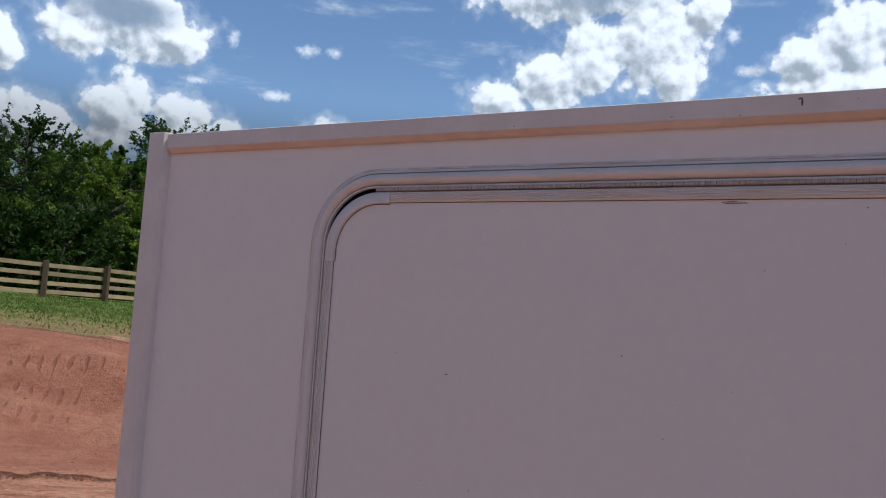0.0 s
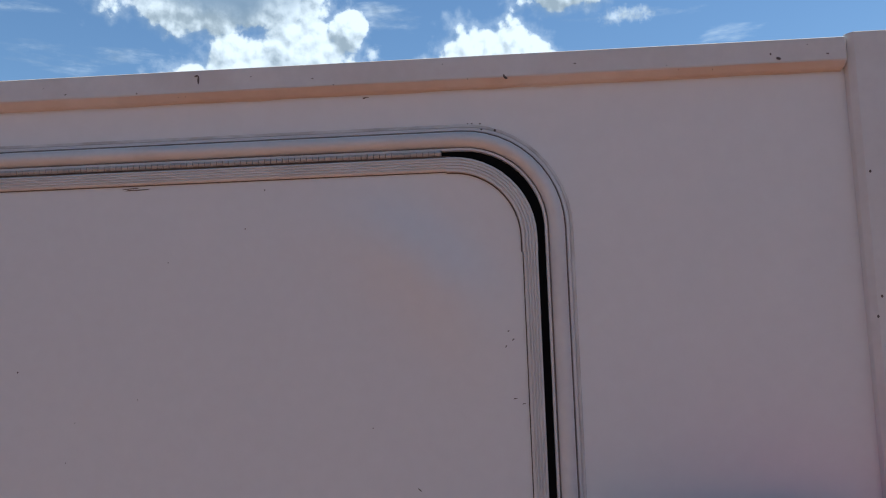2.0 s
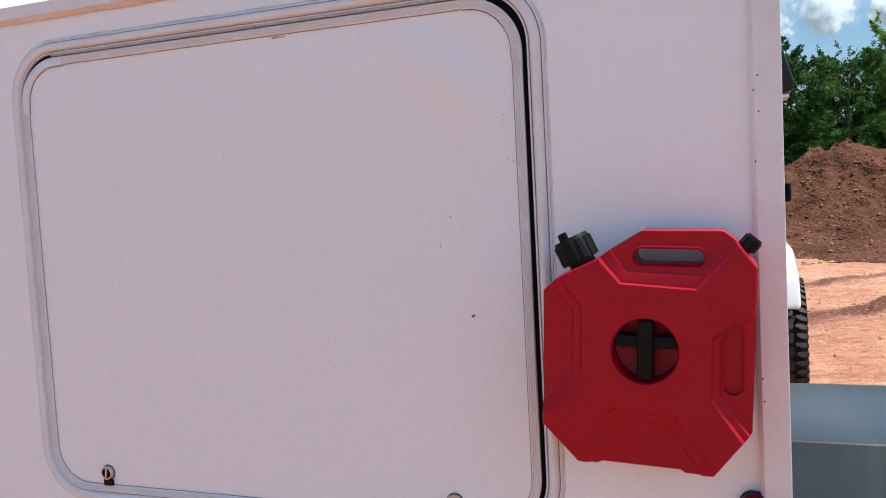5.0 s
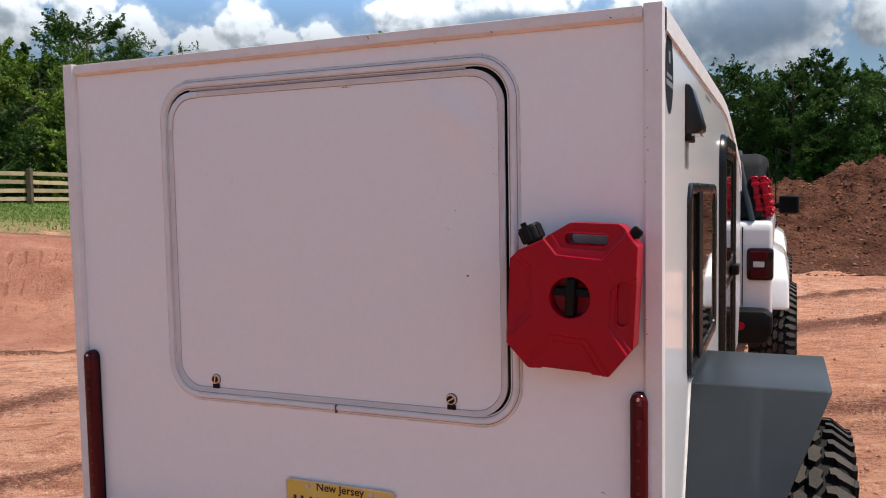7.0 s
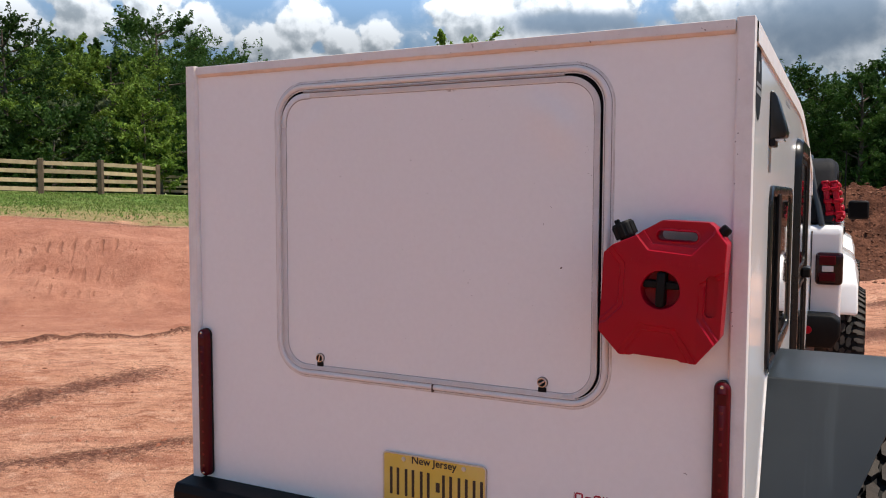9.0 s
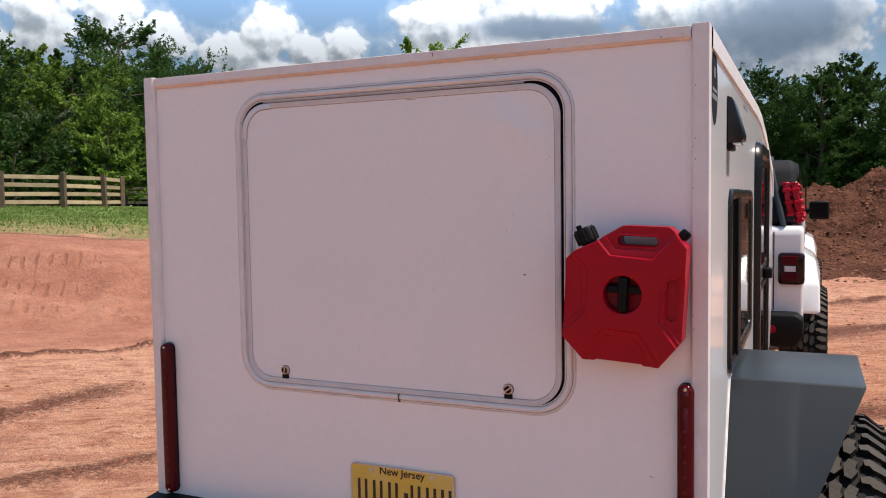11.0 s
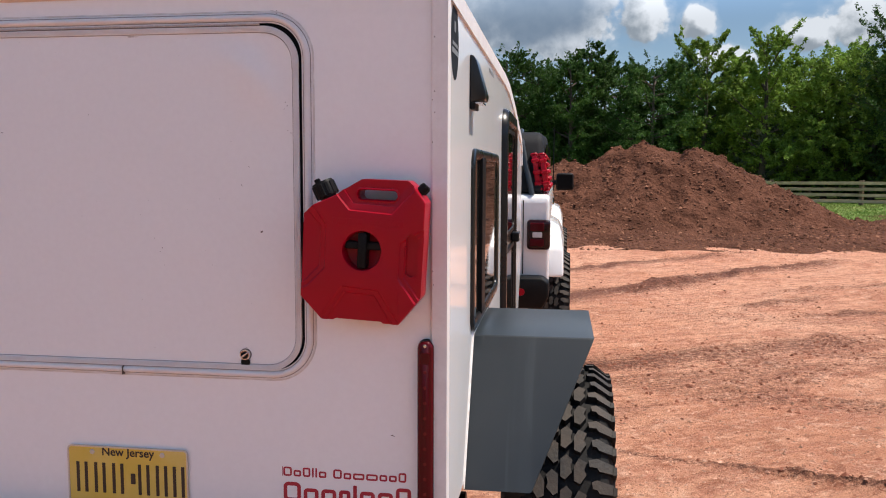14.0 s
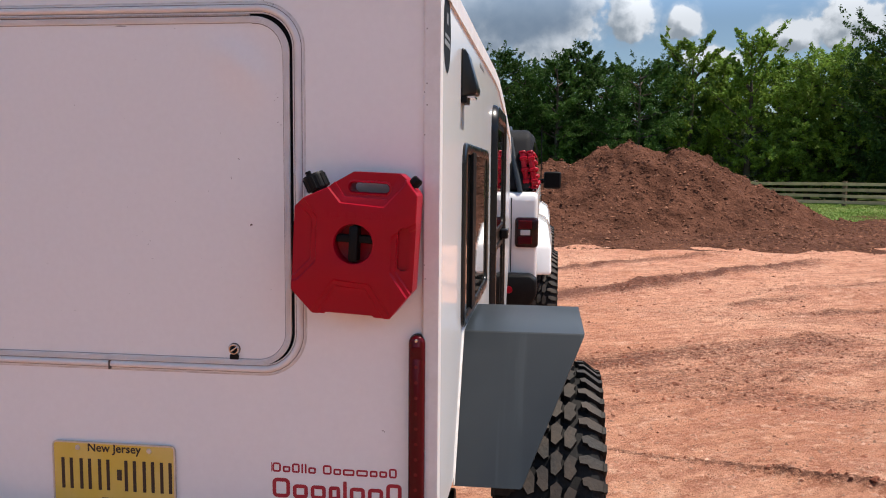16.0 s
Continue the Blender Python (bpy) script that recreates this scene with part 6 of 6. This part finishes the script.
# ---- fences ----
def build_fence(points, rails, high, label, group, step=2.4, face=0.075):
    """Posts along a line with flat rails nailed to one side."""
    pts = [Vector((x, y, 0)) for x, y in points]
    level = lambda p: float(ground_height(np.array(p.x), np.array(p.y)))
    fence = thing("fence", (pts[0].x, pts[0].y, level(pts[0])), label, "fence", group)
    posts = []
    for a, b in zip(pts, pts[1:]):
        n = max(1, round((b - a).length / step))
        posts += [a.lerp(b, k / n) for k in range(n)]
    posts.append(pts[-1])
    rng = random.Random(17)
    feet = [level(p) for p in posts]
    for p, z in zip(posts, feet):
        lean = Matrix.Translation((p.x, p.y, z)) @ Matrix.Rotation(rng.uniform(-0.02, 0.02), 4, "X") @ Matrix.Rotation(rng.uniform(0, 1), 4, "Z")
        part("post", turned(box(-0.085, 0.085, -0.085, 0.085, -0.2, high + 0.08 + rng.uniform(0, 0.03), 0.012, 1), lean), POST_WOOD, fence, "dark weathered post")
    for k in range(len(posts) - 1):
        a, b = posts[k], posts[k + 1]
        d = (b - a)
        turn = math.atan2(d.y, d.x)
        for j in range(rails):
            h = 0.20 + (high - 0.26) * j / (rails - 1)
            za, zb = feet[k] + h + rng.uniform(-0.02, 0.02), feet[k + 1] + h + rng.uniform(-0.02, 0.02)
            run = math.hypot(d.x, d.y)
            m = Matrix.Translation(((a.x + b.x) / 2, (a.y + b.y) / 2, (za + zb) / 2)) @ Matrix.Rotation(turn, 4, "Z") @ Matrix.Rotation(-math.atan2(zb - za, run), 4, "Y")
            part("rail", turned(box(-run / 2 - 0.02, run / 2 + 0.02, face, face + 0.04, -0.072, 0.072, 0.004, 1), m), WOOD, fence)


def polar(az, dist):
    return 1.0 + dist * math.sin(radians(az)), -1.9 + dist * math.cos(radians(az))


build_fence([polar(-66, 29.5), polar(-52.9, 32.0), polar(-49.4, 32.6), polar(-47.0, 35.0), polar(-45.9, 37.3)], 4, 1.18, "weathered four-rail timber fence along the meadow", "fences")
build_fence([polar(-45.9, 46.0), polar(-34, 49.0)], 4, 1.05, "farther weathered timber fence by the trees", "fences")
build_fence([polar(4, 47.0), polar(30, 43.0)], 4, 1.12, "weathered timber fence behind the soil heap", "fences", 4.0, -0.125)


# ---- trees ----
def sprays(starts, ends, reach, count, size, rng):
    """Leaves set along twigs, closer to the tip, each a small folded blade."""
    n = len(starts) * count
    a, b = np.repeat(starts, count, 0), np.repeat(ends, count, 0)
    t = rng.rand(n) ** 0.75
    way = b - a
    way /= np.linalg.norm(way, axis=1, keepdims=True) + 1e-9
    p = a + (b - a) * t[:, None] + rng.normal(size=(n, 3)) * (np.repeat(reach, count) * (1.1 - 0.7 * t))[:, None] * np.array([1, 1, 0.9])
    u = way * 0.6 + rng.normal(size=(n, 3)) * 0.55 + np.array([0, 0, -0.15])
    u /= np.linalg.norm(u, axis=1, keepdims=True)
    up = np.array([0, 0, 0.8]) + rng.normal(size=(n, 3)) * 0.75
    w = np.cross(up, u)
    w /= np.linalg.norm(w, axis=1, keepdims=True) + 1e-9
    out = np.cross(u, w)
    s = (size * rng.uniform(0.6, 1.4, n))[:, None]
    tip, tail = p + u * s * 0.6 - np.array([0, 0, 0.12]) * s, p - u * s * 0.6
    mid = p + out * s * 0.08
    v = np.stack([tail, mid + w * s * 0.27, tip, mid - w * s * 0.27], 1).reshape(-1, 3)
    return v, np.arange(n * 4).reshape(-1, 4)


def build_tree(name, high, wide, leaf, seed, label, category="tree", low=0.12, limbs=46, twigs=8, count=50, size=0.140, lift=0.50, leaders=4):
    rng = np.random.RandomState(seed)
    tree = thing(name, (0, 0, 0), label, category, group="tree line")
    wood = [tube([(0, 0, -0.3), (0.06, 0.03, high * 0.25), (-0.07, 0.08, high * 0.55), (0.03, 0, high * 0.92)], [0.024 * high, 0.018 * high, 0.011 * high, 0.003 * high], 9)]
    starts, ends, reach = [], [], []
    for k in range(limbs):
        t = (k + rng.rand()) / limbs
        h = high * (low + (0.93 - low) * t)
        belly = (math.sin(math.pi * min(1.0, 0.24 + 0.64 * t)) ** 0.6) * rng.uniform(0.6, 1.10)
        long_ = wide * max(0.25, belly)
        a = 2.399 * k + rng.uniform(-0.5, 0.5)
        rise = lift * (0.35 + 0.95 * t) * rng.uniform(0.6, 1.3)
        way = np.array([math.cos(a), math.sin(a), rise])
        root = np.array([0.0, 0.0, h - 0.25 * long_])
        tip = root + way * long_
        if k % 2 == 0:
            wood.append(tube([tuple(root), tuple(root + way * long_ * 0.5 + np.array([0, 0, -0.04 * long_])), tuple(tip)], [0.007 * high, 0.0045 * high, 0.0015 * high], 5))
        for j in range(twigs):
            s = rng.uniform(0.35, 0.95)
            p = root + way * long_ * s
            turn = a + rng.uniform(-1.5, 1.5)
            ln = long_ * rng.uniform(0.28, 0.52)
            d = np.array([math.cos(turn), math.sin(turn), rise * 0.6 + rng.uniform(-0.55, 0.95)])
            starts.append(p)
            ends.append(p + d * ln)
            reach.append(0.06 * ln + 0.04)
        starts.append(root + way * long_ * 0.6)
        ends.append(tip)
        reach.append(0.16)
    # leader shoots break the outline at the top
    for k in range(leaders):
        p = np.array([rng.uniform(-0.5, 0.5), rng.uniform(-0.5, 0.5), high * rng.uniform(0.80, 0.92)])
        starts.append(p)
        ends.append(p + np.array([rng.uniform(-0.35, 0.35), rng.uniform(-0.35, 0.35), high * rng.uniform(0.06, 0.13)]))
        reach.append(0.14)
    part("trunk", joined(*wood), BARK, tree, smooth=60)
    v, f = sprays(np.array(starts), np.array(ends), np.array(reach), count, size, rng)
    me = bpy.data.meshes.new("crown")
    me.from_pydata(v.tolist(), [], f.tolist())
    me.materials.append(leaf)
    crown = new("crown", me)
    crown.parent = tree
    return tree


def plant(ob, az, dist, scale, turn, first):
    x, y = polar(az, dist)
    z = float(ground_height(np.array(x), np.array(y)))
    m = Matrix.LocRotScale((x, y, z), Euler((0, 0, turn)), (scale, scale, scale))
    if first:
        ob.matrix_basis = m
        return ob
    saved = ob.scale.copy()
    ob.scale = (1, 1, 1)
    c = copy_thing(ob, m)
    ob.scale = saved
    return c


def build_woods():
    kinds = [build_tree("broadleaf_tree", 8.6, 3.3, LEAF_A, 1, "tall dark green broadleaf tree in full summer leaf", limbs=56, lift=0.38, leaders=2),
             build_tree("broadleaf_tree", 8.4, 2.0, LEAF_B, 2, "fresh green broadleaf tree with an open crown", limbs=38, twigs=6, count=56, size=0.155, lift=0.9),
             build_tree("broadleaf_tree", 9.6, 2.1, LEAF_A, 3, "slender dark green tree with a ragged top", lift=0.8),
             build_tree("broadleaf_tree", 7.2, 3.2, LEAF_B, 4, "spreading green tree with dense foliage", limbs=50, lift=0.36, leaders=2)]
    far = [build_tree("broadleaf_tree", 9.0, 2.8, LEAF_A, 7, "dark green tree deeper in the wood", limbs=34, twigs=5, count=30, size=0.28),
           build_tree("broadleaf_tree", 8.6, 2.6, LEAF_A, 8, "dark green leafy tree deeper in the wood", limbs=34, twigs=5, count=30, size=0.28)]
    shrub = [build_tree("shrub", 3.6, 1.8, LEAF_C, 5, "grey-green shrub at the foot of the tree line", "shrub", low=0.05, limbs=28, twigs=6, count=44, size=0.12),
             build_tree("shrub", 3.0, 1.9, LEAF_A, 6, "dark green shrub at the foot of the tree line", "shrub", low=0.05, limbs=26, twigs=5, count=30, size=0.17),
             build_tree("shrub", 4.4, 2.0, LEAF_B, 9, "yellow-green sapling at the foot of the tree line", "shrub", low=0.08, limbs=26, twigs=5, count=36, size=0.14)]
    used = set()
    rng = random.Random(23)

    def put(ob, az, dist, scale):
        plant(ob, az, dist, scale, rng.uniform(0, 6.28), ob not in used)
        used.add(ob)

    # the wood beside the meadow
    for az, dist, kind, scale in ((-62, 41, 0, 0.95), (-58.5, 44, 2, 0.86), (-54.8, 42, 0, 0.92), (-52.6, 46, 3, 1.02), (-51.0, 48, 1, 0.98), (-48.6, 43, 3, 0.98), (-45.8, 45, 0, 1.10), (-44.6, 52, 0, 1.05), (-42.2, 50, 0, 1.00), (-40.8, 53, 3, 1.16), (-37.5, 55, 0, 0.9),
                                  (-34.0, 55, 2, 0.9), (-30, 55, 1, 1.05), (-26.2, 53, 1, 1.30), (-24.3, 52, 1, 1.31), (-22.4, 55, 1, 1.22), (-19, 56, 0, 0.95), (-14, 58, 2, 0.95), (-10, 56, 1, 1.1)):
        put(kinds[kind], az, dist, scale)
    # the line behind the yard
    for az, dist, kind, scale in ((-6.4, 55, 0, 1.02), (-3.8, 52, 0, 1.06), (-1.6, 54, 0, 1.02), (0.6, 51, 2, 0.92), (2.0, 53, 2, 1.02), (4.0, 54, 0, 0.98), (6.2, 51, 0, 0.96), (8.0, 54, 2, 0.94), (9.6, 52, 1, 1.14), (11.4, 54, 1, 1.02), (13.2, 51, 1, 1.14), (15.0, 55, 3, 1.18),
                                  (16.9, 53, 3, 1.22), (18.6, 55, 1, 1.06), (19.6, 52, 3, 1.16), (22.4, 50, 0, 1.18), (23.0, 53, 3, 1.2), (25.5, 51, 0, 1.1), (28.5, 53, 3, 1.2), (32, 52, 2, 1.0), (36, 54, 0, 1.0)):
        put(kinds[kind], az, dist, scale)
    # a second, deeper row closes the gaps
    for k in range(30):
        az = -64 + k * 3.5 + rng.uniform(-0.8, 0.8)
        put(far[(k * 2 + k // 3) % 2], az, (54 if az < -44 else 60) + rng.uniform(-2, 4), (1.05 if az < -44 else 0.98) + rng.uniform(-0.08, 0.08))
    for k in range(58):
        az = -66 + k * 1.75 + rng.uniform(-0.5, 0.5)
        if az > -9 and k % 3:
            continue
        put(shrub[0 if k % 4 == 1 else 2 if k % 4 == 3 and az < -9 else 1], az, (39.5 if az < -46.5 else 51.0) + rng.uniform(-1.0, 2.0), rng.uniform(0.75, 1.25))
    # unseen trees added round the yard behind the camera to darken the reflections
    for k in range(40):
        az = 42 + k * 6.4 + rng.uniform(-1.2, 1.2)
        put((kinds[0], far[0], kinds[3], far[1])[k % 4], az, 46 + rng.uniform(-3, 5), 1.05 + rng.uniform(-0.1, 0.12))


build_woods()


def build_thicket():
    """Dense low growth behind the trees, through which no daylight shows."""
    rng = np.random.RandomState(77)
    n = 60000
    az = rng.uniform(-82, 52, n)
    a = np.radians(az)
    d = np.where(az < -47, 56, 64) + rng.uniform(0, 6, n)
    px, py = 1 + d * np.sin(a), -1.9 + d * np.cos(a)
    top = 6.2 + 1.6 * layered(az * 0.35, d * 0.05, 1.0, 3, 78)
    pz = ground_height(px, py) - 0.3 + top * rng.rand(n) ** 0.9
    p = np.stack([px, py, pz], -1)
    u = rng.normal(size=(n, 3))
    u /= np.linalg.norm(u, axis=1, keepdims=True)
    w = np.cross(u, rng.normal(size=(n, 3)))
    w /= np.linalg.norm(w, axis=1, keepdims=True)
    s = rng.uniform(0.25, 0.6, n)[:, None]
    v = np.stack([p - u * s, p + w * s * 0.5, p + u * s, p - w * s * 0.5], 1).reshape(-1, 3)
    stuff("thicket", v, np.arange(n * 4).reshape(-1, 4), LEAF_A, "dense dark undergrowth deep in the wood", "undergrowth")


build_thicket()


# ---- meadow grass ----
def build_grass():
    rng = np.random.RandomState(55)
    n = 90000
    left = rng.rand(n) < 0.6
    d = np.where(left, 12.5 + 22 * rng.rand(n) ** 1.3, 25 + 24 * rng.rand(n) ** 1.2)
    a = np.radians(np.where(left, rng.uniform(-66, -36, n), rng.uniform(8, 32, n)))
    px, py = 1 + d * np.sin(a), -1.9 + d * np.cos(a)
    ok = meadow_share(px, py) > 0.62 + 0.38 * rng.rand(n)
    px, py, d = px[ok], py[ok], d[ok]
    pz = ground_height(px, py) - 0.01
    n = len(px)
    turn = rng.uniform(0, 6.28, n)
    w = 0.006 + 0.0007 * d
    h = rng.uniform(0.03, 0.09, n)
    lean = rng.normal(size=(n, 2)) * 0.05
    base = np.stack([px, py, pz], -1)
    side = np.stack([np.cos(turn) * w, np.sin(turn) * w, 0 * w], -1)
    tip = base + np.stack([lean[:, 0], lean[:, 1], h], -1)
    v = np.stack([base - side, base + side, tip], 1).reshape(-1, 3)
    stuff("meadow_grass", v, np.arange(n * 3).reshape(-1, 3), GRASS, "short summer grass with dry patches on the meadow", "grass")


build_grass()
